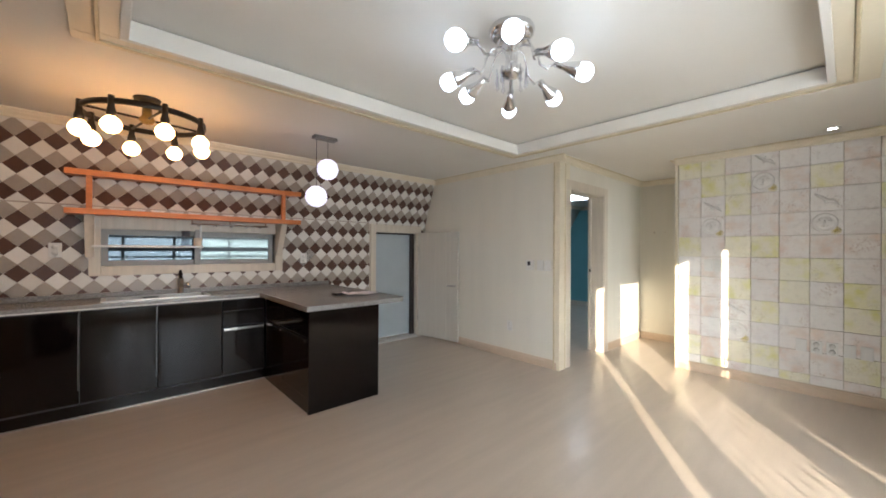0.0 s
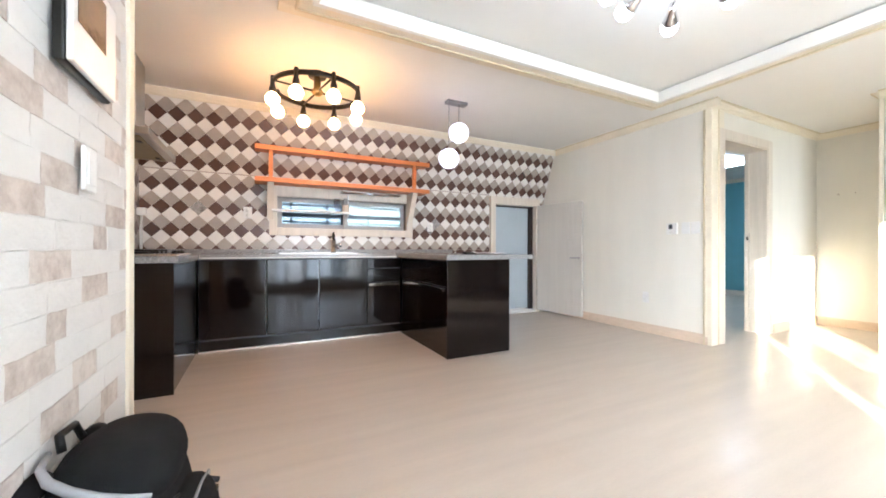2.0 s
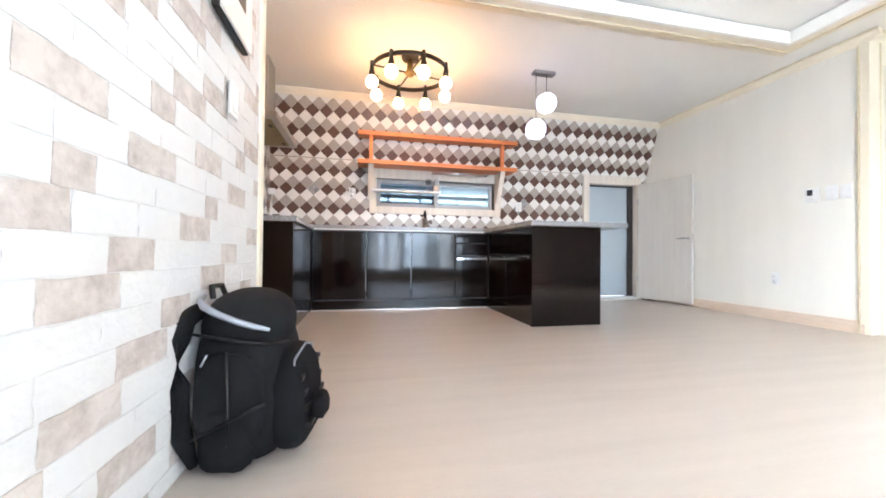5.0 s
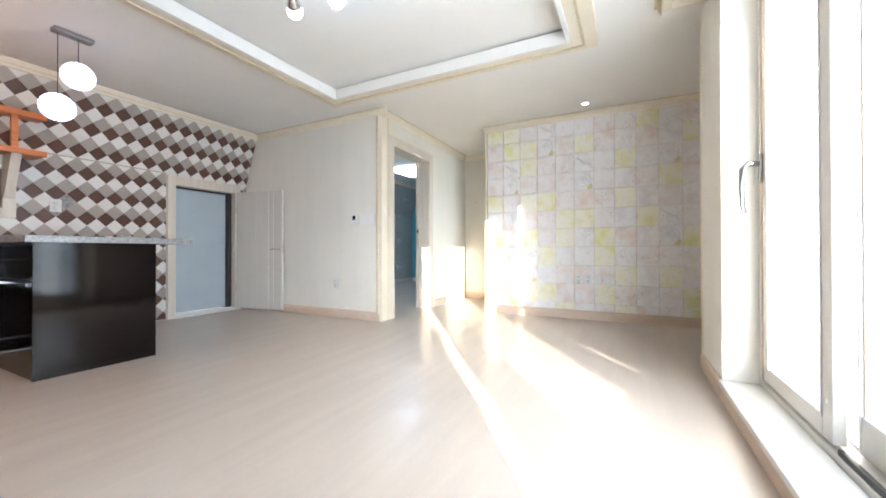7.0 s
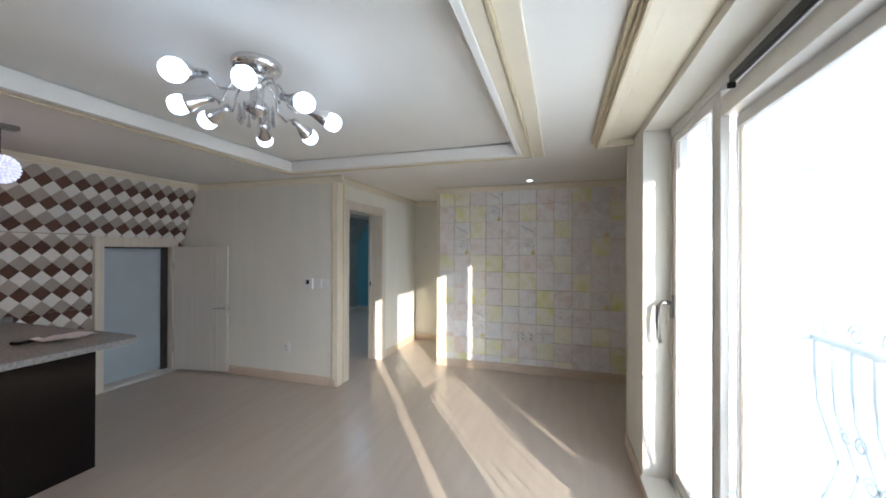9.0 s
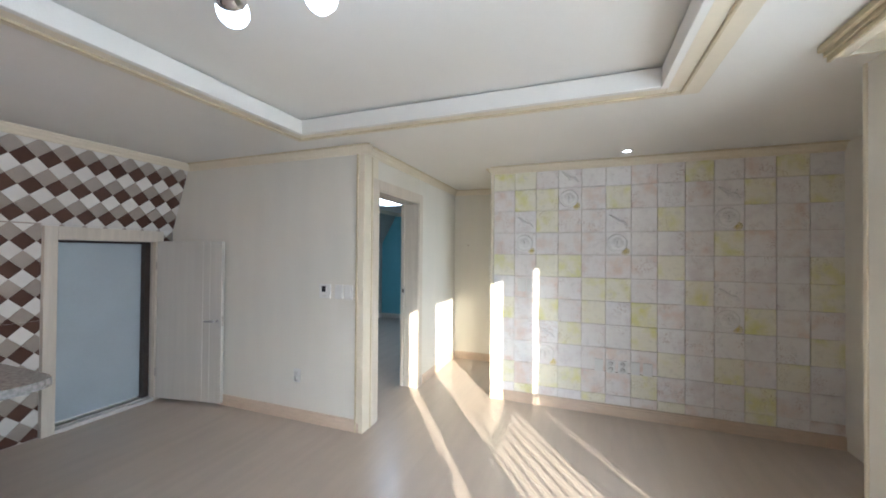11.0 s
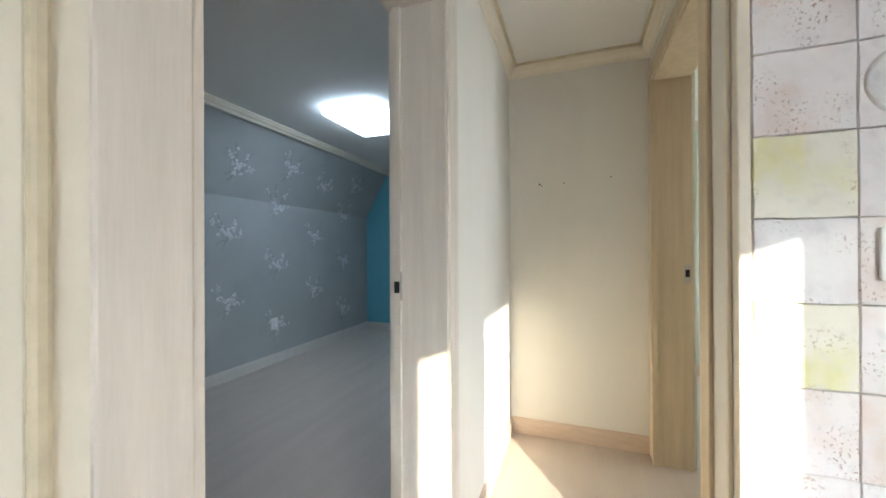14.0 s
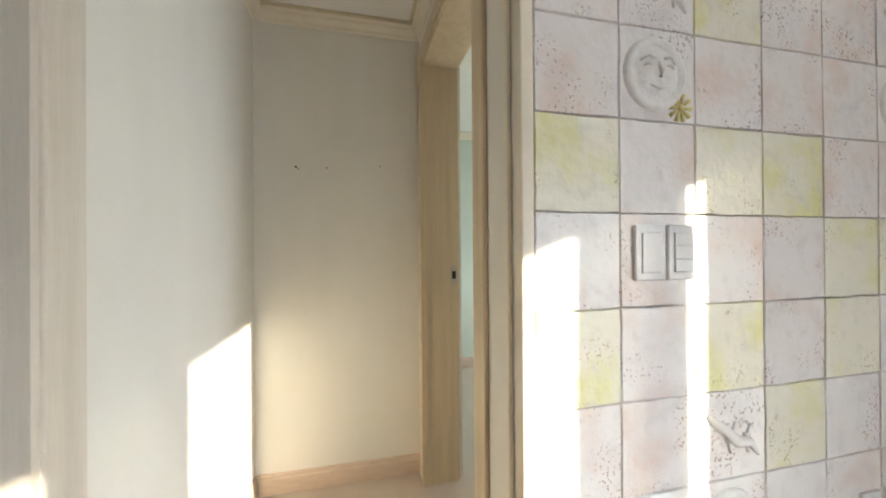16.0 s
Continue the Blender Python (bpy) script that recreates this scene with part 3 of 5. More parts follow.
for z in (0.25, 1.3):
    part("hinge", tube([(0, -0.022, z), (0, -0.022, z + 0.08)], 0.008), M_STEEL, leaf)

# ---- balcony window ----
YF = -5.13
wf = tagged(new("window_1"), "white plastic sliding balcony window, haze added to its panes to shape the sun", "window", kind="structure")
part("window_frame", boxes((WX0, WX1, YF - 0.07, YF + 0.03, 2.262, WZ1 - 0.001), (WX0, WX0 + 0.05, YF - 0.07, YF + 0.03, WZ0, 2.262), (WX1 - 0.035, WX1 - 0.001, YF - 0.07, YF + 0.03, WZ0, 2.262),
     (WX0, WX1, YF - 0.07, YF + 0.03, WZ0, WZ0 + 0.035), bevel=0.004), M_ALU, wf)
part("window_sill", box(WX0, WX1 - 0.002, YF + 0.03, YW + 0.02, WZ0 - 0.02, WZ0 + 0.012, 0.006), M_ALU, wf)
part("track", boxes((WX0, WX1 - 0.04, YF + 0.005, YF + 0.012, WZ0 + 0.035, WZ0 + 0.05), (WX0, WX1 - 0.04, YF - 0.05, YF - 0.043, WZ0 + 0.035, WZ0 + 0.05)), M_STEEL, wf)
part("curtain_rail", boxes((WX0, -1.84, YF + 0.03, YF + 0.052, 2.225, 2.258), (-1.852, -1.84, YF + 0.03, YF + 0.06, 2.20, 2.225), bevel=0.004), M_BLACK, wf, "dark rail above the window")
part("fixed_head", boxes((WX0 + 0.05, -1.70, YF - 0.065, YF + 0.026, 2.135, 2.223), bevel=0.004), M_ALU, wf)


def sash(x0, x1, y, panes, w=0.055, z1=2.13, rail_=0.075):
    """A sliding sash; panes are stretches of clear glass or of haze added to hold back sun."""
    z0 = WZ0 + 0.05
    s = part("sash", boxes((x0, x0 + w, y - 0.018, y + 0.018, z0, z1), (x1 - w, x1, y - 0.018, y + 0.018, z0, z1), (x0 + w, x1 - w, y - 0.018, y + 0.018, z0, z0 + rail_), (x0 + w, x1 - w, y - 0.018, y + 0.018, z1 - 0.05, z1), bevel=0.004), M_ALU, wf)
    for a, b, material in panes:
        pane = part("pane", box(max(a, x0 + w), min(b, x1 - w), y - 0.003, y + 0.003, z0 + rail_, z1 - 0.05), material, s)
        pane.visible_shadow = material is not M_GLASS
    for k in (x0 + w, x1 - w):
        part("glazing_bead", box(k - 0.006, k + 0.006, y - 0.022, y + 0.022, z0 + 0.07, z1 - 0.045), M_ALU, s)
    part("gasket", boxes((x1 - w - 0.012, x1 - w - 0.007, y + 0.003, y + 0.012, z0 + 0.075, z1 - 0.05), (x0 + w + 0.007, x0 + w + 0.012, y + 0.003, y + 0.012, z0 + 0.075, z1 - 0.05)), M_BASE, s)
    return s


# hazy stretches and clear gaps are laid out to shape the sun patches indoors
sash(-1.685, -0.985, YF + 0.008, [(-1.7, -1.53, M_SUNMASK), (-1.53, -1.445, M_GLASS), (-1.445, -1.20, M_SUNMASK), (-1.20, -0.9, M_GLASS)], 0.075, 2.258)
part("frame_seam", boxes((-0.983, -0.976, YF + 0.008, YF + 0.032, WZ0 + 0.05, 2.258)), M_BASE, wf)
part("track_seal", boxes((-2.95, -1.72, YF + 0.012, YF + 0.028, WZ0 + 0.036, WZ0 + 0.056), bevel=0.003), M_BLACK, wf, "black rubber seal in the track")
sash(-2.95, -1.70, YF - 0.046, [(-2.95, -2.04, M_GLASS), (-2.04, -1.70, M_SUNMASK)], 0.016, 2.13, 0.12)
sash(-3.41, -2.95, YF - 0.046, [(-3.41, -2.95, M_SUNMASK)])
sash(-3.95, -3.53, YF + 0.008, [(-3.95, -3.53, M_SUNMASK)])
hb = part("handle", boxes((-1.008, -0.980, YF + 0.026, YF + 0.042, 1.13, 1.275), bevel=0.005), M_NICKEL, wf, "grey metal window handle")
part("lever", tube([(-0.995, YF + 0.04, 1.225), (-0.995, YF + 0.085, 1.228), (-0.997, YF + 0.108, 1.205), (-1.002, YF + 0.114, 1.11), (-1.004, YF + 0.108, 1.01), (-1.004, YF + 0.10, 0.975)], [0.014, 0.014, 0.015, 0.013, 0.011, 0.009], 10), M_NICKEL, hb, "", True)

# balcony slab and wrought-iron railing
RY, RXE, RZT = -5.82, -0.94, 1.075
structure("balcony_slab", box(-4.4, -0.57, -6.5, YWO - 0.002, -0.14, -0.02), M_ALU, "pale balcony slab outside the window", "balcony")
rail = thing("balcony_railing", "pale blue wrought-iron balcony railing with scrolls", "railing", (0, 0, 0))
part("top_rail", boxes((-4.2, RXE + 0.02, RY - 0.02, RY + 0.02, RZT - 0.03, RZT), (RXE - 0.02, RXE + 0.02, RY + 0.02, YWO, RZT - 0.03, RZT), bevel=0.006), M_IRON, rail)
part("bottom_rail", boxes((-4.2, RXE, RY - 0.012, RY + 0.012, 0.08, 0.10), (RXE - 0.012, RXE + 0.012, RY + 0.012, YWO, 0.08, 0.10)), M_IRON, rail)


def bellied(x, y, ox, oy):
    """An upright that swells outwards below; (ox, oy) is the way out."""
    prof = ((0.0, 0.10), (0.05, 0.18), (0.10, 0.30), (0.10, 0.40), (0.06, 0.54), (0.015, 0.70), (0.0, 0.85), (0.0, RZT - 0.02))
    return tube([(x + ox * u, y + oy * u, z) for u, z in prof], 0.0115, 8)


def curl(cx, cz, r, sgn, turns=1.6):
    """A flat iron scroll in the railing's plane."""
    n = 22
    return tube([(cx + sgn * r * (1 - 0.75 * k / n) * math.cos(k / n * turns * 2 * math.pi), RY, cz + r * (1 - 0.75 * k / n) * math.sin(k / n * turns * 2 * math.pi)) for k in range(n + 1)], 0.0055, 6)


for i in range(24):
    part("bar", bellied(RXE - 0.02 - i * 0.14, RY, 0, -1), M_IRON, rail, "", True)
for i in range(3):
    part("bar", bellied(RXE, RY + 0.14 + i * 0.14, 1, 0), M_IRON, rail, "", True)
for i in range(16):
    x = RXE - 0.12 - i * 0.20
    part("scroll", curl(x, RZT + 0.058, 0.055, 1 if i % 2 else -1), M_IRON, rail, "", True)
for i in range(4):
    x = RXE - 0.30 - i * 0.84
    for sgn in (-1, 1):
        part("scroll", curl(x + sgn * 0.05, 0.60, 0.045, sgn), M_IRON, rail, "", True)
        g = curl(x + sgn * 0.05, 0.36, 0.05, sgn)
        bmesh.ops.translate(g, verts=g.verts, vec=(0, -0.10, 0))
        part("scroll", g, M_IRON, rail, "", True)

# ---- kitchen window ----
kw = tagged(new("window_2"), "cream-framed sliding kitchen window over the sink", "window", kind="structure")
part("window_frame", boxes((KW[0] - 0.08, KW[0], YB - 0.03, YB + 0.1, 1.08, 1.67), (KW[1], KW[1] + 0.08, YB - 0.03, YB + 0.1, 1.08, 1.67), (KW[0], KW[1], YB - 0.03, YB + 0.1, 1.08, KW[2]), (KW[0], KW[1], YB - 0.03, YB + 0.1, KW[3], 1.67), bevel=0.004), M_CASING, kw)
for x0, x1, y, mp, gap in ((KW[0], -2.98, YB + 0.05, M_KGLASS, 0.05), (-3.05, KW[1], YB + 0.085, M_FROST, 0.045)):
    s = part("sash", boxes((x0, x0 + gap, y - 0.014, y + 0.014, KW[2], KW[3]), (x1 - gap, x1, y - 0.014, y + 0.014, KW[2], KW[3]), (x0 + gap, x1 - gap, y - 0.014, y + 0.014, KW[2], KW[2] + 0.05), (x0 + gap, x1 - gap, y - 0.014, y + 0.014, KW[3] - 0.05, KW[3]), bevel=0.003), M_GREYFRAME, kw)
    part("pane", box(x0 + gap, x1 - gap, y - 0.003, y + 0.003, KW[2] + 0.05, KW[3] - 0.05), mp, s)
part("mullion", box(-3.04, -2.99, YB - 0.034, YB + 0.02, KW[2], KW[3] + 0.02, 0.004), M_GREYFRAME, kw)
for z, q in ((1.235, 0.018), (1.30, 0.045), (1.43, 0.02)):
    part("security_bar", box(KW[0], KW[1], YB + 0.17, YB + 0.19, z, z + q), M_GREYFRAME, kw)
for x in (-3.6, -3.2, -2.7):
    part("security_post", box(x, x + 0.025, YB + 0.195, YB + 0.21, KW[2], KW[3]), M_GREYFRAME, kw)
ss = thing("small_shelf", "narrow white shelf board across the kitchen window", "shelf", (-3.40, YB - 0.06, 1.335))
part("board", box(-0.40, 0.42, -0.06, 0.065, 0, 0.02, 0.004), M_PLASTIC, ss)
for x in (-0.39, 0.40):
    part("bracket", box(x, x + 0.012, 0.0, 0.065, -0.03, 0.24), M_PLASTIC, ss)
cup = thing("cup", "small cream ceramic cup standing on the window shelf", "cup", (-3.02, YB - 0.05, 1.355))
part("body", lathe([(0, 0), (0.032, 0), (0.038, 0.01), (0.04, 0.08), (0.036, 0.08), (0.034, 0.012), (0, 0.012)], 20), M_CERAMIC, cup, "", True)
jar = thing("glass_jar", "tall clear glass jar on the window shelf", "jar", (-3.12, YB - 0.05, 1.355))
part("body", lathe([(0, 0), (0.035, 0), (0.036, 0.15), (0.033, 0.15), (0.032, 0.006), (0, 0.006)], 20), M_CRYSTAL, jar, "", True)
gr = thing("glass_rack", "chrome hanging rack under the wooden shelf", "rack", (-2.75, 0.17, 1.60))
for y in (-0.05, 0.0, 0.05):
    part("rod", tube([(-0.34, y, -0.03), (0.36, y, -0.03)], 0.005), M_CHROME, gr, "", True)
for x in (-0.33, 0.0, 0.35):
    part("crossbar", tube([(x, -0.06, -0.03), (x, 0.06, -0.03)], 0.005), M_CHROME, gr, "", True)
    part("hanger", tube([(x, 0, -0.03), (x, 0, 0.005)], 0.004), M_CHROME, gr, "", True)
for k in range(5):
    part("hook", lathe([(0, 0), (0.012, 0), (0.014, 0.012), (0, 0.014)], 10, pose(-0.28 + k * 0.14, -0.05, -0.052)), M_CHROME, gr, "", True)

# ---- orange wall shelf ----
sh = thing("wall_shelf", "two-tier orange pine shelf on the leaning tiled wall", "shelf", (-3.01, 0, 0))
for z, n in ((1.935, "upper_board"), (1.615, "lower_board")):
    b = part(n, box(-0.945, 0.945, 0.03, slope_y(z + 0.03) - 0.008, z, z + 0.028, 0.004), M_ORANGE, sh)
    part("lip", box(-0.945, 0.945, 0.012, 0.03, z - 0.008, z + 0.04, 0.003), M_ORANGE, b)
for x in (-0.80, 0.765):
    part("upright", box(x - 0.02, x + 0.02, 0.045, 0.085, 1.643, 1.935, 0.003), M_ORANGE, sh)
for x in (-0.80, 0.78):
    part("bracket", prism([(0.06, 1.615), (YB - 0.032, 1.615), (YB - 0.032, 1.25), (YB - 0.06, 1.25)], "x", x - 0.03, x + 0.03), M_CASING, sh, "cream tapered bracket")

# ---- kitchen units ----
def unit(name, x0, x1, label, doors, seam=0.003):
    """A floor unit of the back run, its front at y = -0.17."""
    u = thing(name, label, "cabinet", (x0, 0, 0), "floor units of the kitchen")
    w = x1 - x0
    part("body", box(0.002, w - 0.002, -0.15, YB - 0.02, 0.10, 0.842), M_PLINTH, u)
    for a, b, z0, z1, kind in doors:
        d = part("drawer_front" if kind == "h" else "door", box(a + seam, b - seam, -0.172, -0.15, z0, z1, 0.003), M_LACQUER, u)
        if kind == "v":
            part("handle", box(b - 0.010, b - 0.004, -0.180, -0.172, 0.22, z1 - 0.01, 0.002), M_NICKEL, d, "slim chrome edge handle")
        if kind == "h":
            part("handle", box(a + 0.012, b - 0.012, -0.188, -0.172, z1 - 0.03, z1 - 0.004, 0.003), M_CHROME, d, "chrome edge handle")
    return u


unit("base_cabinet", -4.40, -3.85, "black gloss floor unit with one wide door", [(0, 0.55, 0.12, 0.83, "v")])
unit("base_cabinet", -3.85, -3.37, "black gloss floor unit under the sink", [(0, 0.48, 0.12, 0.83, "v")])
unit("base_cabinet", -3.37, -2.88, "black gloss floor unit with one plain door", [(0, 0.49, 0.12, 0.83, "p")])
unit("drawer_cabinet", -2.88, -2.50, "black gloss drawer unit with a chrome handle", [(0, 0.38, 0.12, 0.57, "h"), (0, 0.38, 0.58, 0.72, "p"), (0, 0.38, 0.73, 0.83, "p")])
cu = thing("base_cabinet", "black gloss floor unit carrying the gas hob", "cabinet", (0, 0, 0), "floor units of the kitchen")
part("body", box(XL + 0.012, -4.43, -1.15, YB - 0.02, 0.10, 0.842), M_PLINTH, cu)
part("end_panel", box(XL + 0.012, -4.405, -1.172, -1.15, 0.0, 0.842, 0.002), M_LACQUER, cu)
for y0, y1 in ((-1.148, -0.66), (-0.655, -0.178)):
    part("door", box(-4.428, -4.405, y0, y1, 0.12, 0.83, 0.003), M_LACQUER, cu)
pn = thing("peninsula_cabinet", "black gloss peninsula unit with a plain end panel", "cabinet", (0, 0, 0), "floor units of the kitchen")
part("body", box(-2.475, -1.88, -1.265, YB - 0.02, 0.10, 0.842), M_PLINTH, pn)
part("end_panel", box(-2.50, -1.85, -1.29, -1.267, 0.0, 0.844, 0.002), M_LACQUER, pn)
part("back_panel", box(-1.878, -1.855, -1.265, YB - 0.02, 0.0, 0.844, 0.002), M_LACQUER, pn)
for y0, y1 in ((-1.262, -0.70), (-0.695, -0.20)):
    part("drawer_front", box(-2.497, -2.476, y0, y1, 0.12, 0.60, 0.003), M_LACQUER, pn)
    part("drawer_front", box(-2.497, -2.476, y0, y1, 0.61, 0.83, 0.003), M_LACQUER, pn)
    part("handle", box(-2.512, -2.497, y0 + 0.03, y1 - 0.03, 0.572, 0.596, 0.003), M_CHROME, pn, "chrome edge handle")
pl = thing("plinth", "dark plinth with a thin steel strip under the units", "plinth")
part("board", boxes((-4.40, -2.48, -0.145, -0.13, 0.0, 0.118), (-4.43, -4.415, -1.148, -0.13, 0.0, 0.118), (-2.49, -2.476, -1.262, -0.13, 0, 0.118)), M_LACQUER, pl)
part("strip", box(-4.40, -2.48, -0.150, -0.145, 0.001, 0.012), M_STEEL, pl, "thin steel strip")
SX0, SX1, SY0, SY1 = -3.72, -2.98, -0.10, 0.20
top = thing("worktop", "grey speckled worktop running round the kitchen", "worktop")
part("slab", boxes((-4.38, SX0, -0.20, YB - 0.012, 0.845, 0.885), (SX1, -2.56, -0.20, YB - 0.012, 0.845, 0.885), (SX0, SX1, -0.20, SY0, 0.845, 0.885), (SX0, SX1, SY1, YB - 0.012, 0.845, 0.885), (XL + 0.012, -4.38, -1.19, YB - 0.012, 0.845, 0.885)), M_COUNTER, top)
part("peninsula_slab", prism([(-2.56, -1.40), (-1.72, -1.40), (-1.66, -1.385), (-1.62, -1.35), (-1.605, -1.29), (-1.605, YB - 0.012), (-2.56, YB - 0.012)], "z", 0.8455, 0.8855), M_COUNTER, top)
part("upstand", boxes((XL + 0.012, -1.605, YB - 0.03, YB - 0.012, 0.886, 0.93), (XL + 0.012, XL + 0.03, -1.19, YB - 0.03, 0.886, 0.93), bevel=0.004), M_COUNTER, top)
part("edge_trim", boxes((-4.38, -2.56, -0.204, -0.2005, 0.845, 0.856)), M_ALU, top)
sk = thing("sink", "stainless steel kitchen sink set into the worktop", "sink", ((SX0 + SX1) / 2, 0.05, 0.885))
w2, d2 = (SX1 - SX0) / 2, 0.15
part("rim", boxes((-w2 - 0.015, w2 + 0.015, -d2 - 0.015, -d2 + 0.02, 0.0, 0.006), (-w2 - 0.015, w2 + 0.015, d2 - 0.02, d2 + 0.015, 0.0, 0.006), (-w2 - 0.015, -w2 + 0.02, -d2 + 0.02, d2 - 0.02, 0, 0.006), (w2 - 0.02, w2 + 0.015, -d2 + 0.02, d2 - 0.02, 0, 0.006)), M_STEEL, sk)
part("bowl", boxes((-w2 + 0.002, w2 - 0.002, -d2 + 0.002, d2 - 0.002, -0.18, -0.175), (-w2 + 0.002, -w2 + 0.01, -d2 + 0.002, d2 - 0.002, -0.175, 0), (w2 - 0.01, w2 - 0.002, -d2 + 0.002, d2 - 0.002, -0.175, 0), (-w2 + 0.01, w2 - 0.01, -d2 + 0.002, -d2 + 0.01, -0.175, 0), (-w2 + 0.01, w2 - 0.01, d2 - 0.01, d2 - 0.002, -0.175, 0)), M_STEEL, sk)
part("drain_basket", lathe([(0, 0), (0.055, 0), (0.06, 0.03), (0.05, 0.035), (0, 0.03)], 20, pose(-0.05, 0, -0.03)), M_BLACK, sk, "dark drain strainer", True)
fa = thing("faucet", "chrome single-lever kitchen faucet behind the sink", "faucet", (-3.16, 0.225, 0.885))
part("base", lathe([(0, 0), (0.032, 0), (0.032, 0.010), (0.024, 0.018), (0.022, 0.15), (0, 0.152)], 20), M_NICKEL, fa, "", True)
part("spout", tube([(0, 0, 0.075), (0.02, -0.07, 0.10), (0.04, -0.15, 0.105), (0.043, -0.175, 0.08)], [0.017, 0.016, 0.015, 0.014], 12), M_CHROME, fa, "", True)
part("lever", tube([(0, 0, 0.148), (-0.003, 0.005, 0.185), (-0.008, -0.03, 0.228), (-0.008, -0.055, 0.232)], [0.022, 0.021, 0.010, 0.008], 12), M_BLACK, fa, "dark lever head", True)
hob = thing("gas_hob", "black gas hob with iron pan supports on the worktop", "hob", (-4.66, -0.62, 0.885))
part("plate", box(-0.21, 0.23, -0.30, 0.30, 0, 0.012, 0.004), M_STEEL, hob)
for x, y in ((0.0, -0.15), (0.0, 0.15)):
    part("burner", lathe([(0, 0.012), (0.05, 0.012), (0.05, 0.025), (0.03, 0.03), (0, 0.03)], 18, pose(x, y, 0)), M_BLACK, hob, "", True)
    for k in range(4):
        m = pose(x, y, 0, rz=45 + 90 * k)
        g = prism([(0.03, 0.03), (0.03, 0.042), (0.11, 0.042), (0.11, 0.012), (0.10, 0.012), (0.10, 0.03)], "y", -0.005, 0.005)
        bmesh.ops.transform(g, matrix=m, verts=g.verts)
        part("pan_support", g, M_BLACK, hob)
for k in range(3):
    part("knob", lathe([(0, 0), (0.018, 0), (0.015, 0.022), (0, 0.024)], 14, pose(0.19, -0.15 + 0.15 * k, 0.012)), M_BLACK, hob, "", True)
hd = thing("cooker_hood", "brushed steel chimney hood over the gas hob", "cooker hood", (XL + 0.004, -0.52, 0))
part("canopy", boxes((0.0, 0.34, -0.46, 0.44, 1.695, 1.745), bevel=0.004), M_STEEL, hd)
part("canopy_slope", prism([(0.0, 1.745), (0.29, 1.745), (0.19, 1.79), (0.0, 1.79)], "y", -0.42, 0.40), M_STEEL, hd)
part("chimney", box(0.0, 0.185, -0.10, 0.16, 1.79, H - 0.001, 0.003), M_STEEL, hd)
part("filter", box(0.03, 0.28, -0.40, 0.38, 1.688, 1.695), M_BRASS, hd, "greasy metal filter")
for y in (-0.28, 0.26):
    part("hood_lamp", box(0.23, 0.26, y, y + 0.06, 1.684, 1.689), M_BLACK, hd)
gt = thing("gas_tap", "small gas tap with hose beside the hob", "gas tap", (XL + 0.04, 0.2, 1.12))
part("pipe", tube([(0, 0, -0.19), (0, 0, 0.0), (0.01, -0.01, 0.14)], 0.012), M_PLASTIC, gt, "", True)
part("valve", box(-0.03, 0.04, -0.03, 0.02, 0.12, 0.19, 0.008), M_PLASTIC, gt)
ph = thing("phone", "black phone lying on the peninsula worktop", "phone", (-2.02, -0.85, 0.8865), rz=20)
part("body", box(-0.07, 0.06, -0.035, 0.035, 0, 0.02, 0.006), M_BLACK, ph)
pa = thing("paper_sheet", "crumpled white paper sheet on the peninsula worktop", "paper", (-1.84, -0.93, 0.8865), rz=10)
g = bmesh.new()
bmesh.ops.create_grid(g, x_segments=10, y_segments=8, size=0.5)
for v in g.verts:
    v.co = Vector((v.co.x * 0.30, v.co.y * 0.21, 0.004 + 0.018 * abs(noise.noise(v.co * 3.1)) + (0.03 if v.co.x < -0.3 else 0) * abs(v.co.y)))
bmesh.ops.solidify(g, geom=g.faces[:], thickness=0.001)
part("sheet", g, M_PAPER, pa)

# ---- ceiling lamps ----
ch = thing("chandelier", "chrome eight-arm ceiling lamp with round lit bulbs", "ceiling lamp", (-2.18, -3.035, ZR))
part("ceiling_plate", lathe([(0, -0.045), (0.09, -0.045), (0.108, -0.034), (0.115, -0.012), (0.112, 0), (0, 0)], 32), M_CHROME, ch, "", True)
part("stem", lathe([(0, -0.26), (0.015, -0.255), (0.05, -0.235), (0.06, -0.21), (0.03, -0.18), (0.035, -0.12), (0.055, -0.09), (0.03, -0.06), (0.03, -0.03), (0, -0.03)], 24), M_CHROME, ch, "", True)
for turn, reach in ((185, 0.44), (218, 0.395), (264, 0.31), (310, 0.362), (0, 0.403), (39, 0.466), (89, 0.325), (125, 0.332)):
    a = radians(turn)
    c, s, q = math.cos(a), math.sin(a), reach - 0.146
    arm = part("arm", tube([(0.04 * c, 0.04 * s, -0.08), (0.10 * c, 0.10 * s, -0.09), (0.13 * c, 0.13 * s, -0.14), (0.14 * c, 0.14 * s, -0.185), (0.6 * q * c + 0.05 * c, 0.6 * q * s + 0.05 * s, -0.215), (0.85 * q * c, 0.85 * q * s, -0.20), (q * c, q * s, -0.187)], 0.006, 8), M_CHROME, ch, "", True)
    m = Matrix.Translation((q * c, q * s, -0.187)) @ pose(0, 0, 0, rz=math.degrees(a)) @ pose(0, 0, 0, ry=110)
    part("socket", lathe([(0, 0), (0.018, 0), (0.020, 0.05), (0.024, 0.06), (0.038, 0.10), (0.042, 0.115), (0.0, 0.115)], 20, m), M_CHROME, arm, "ribbed chrome lamp holder", True)
    part("bulb", lathe([(0.034, 0.112), (0.041, 0.124), (0.045, 0.143), (0.043, 0.161), (0.034, 0.178), (0.017, 0.187), (0, 0.19)], 20, m), M_BULB, arm, "lit white bulb", True)
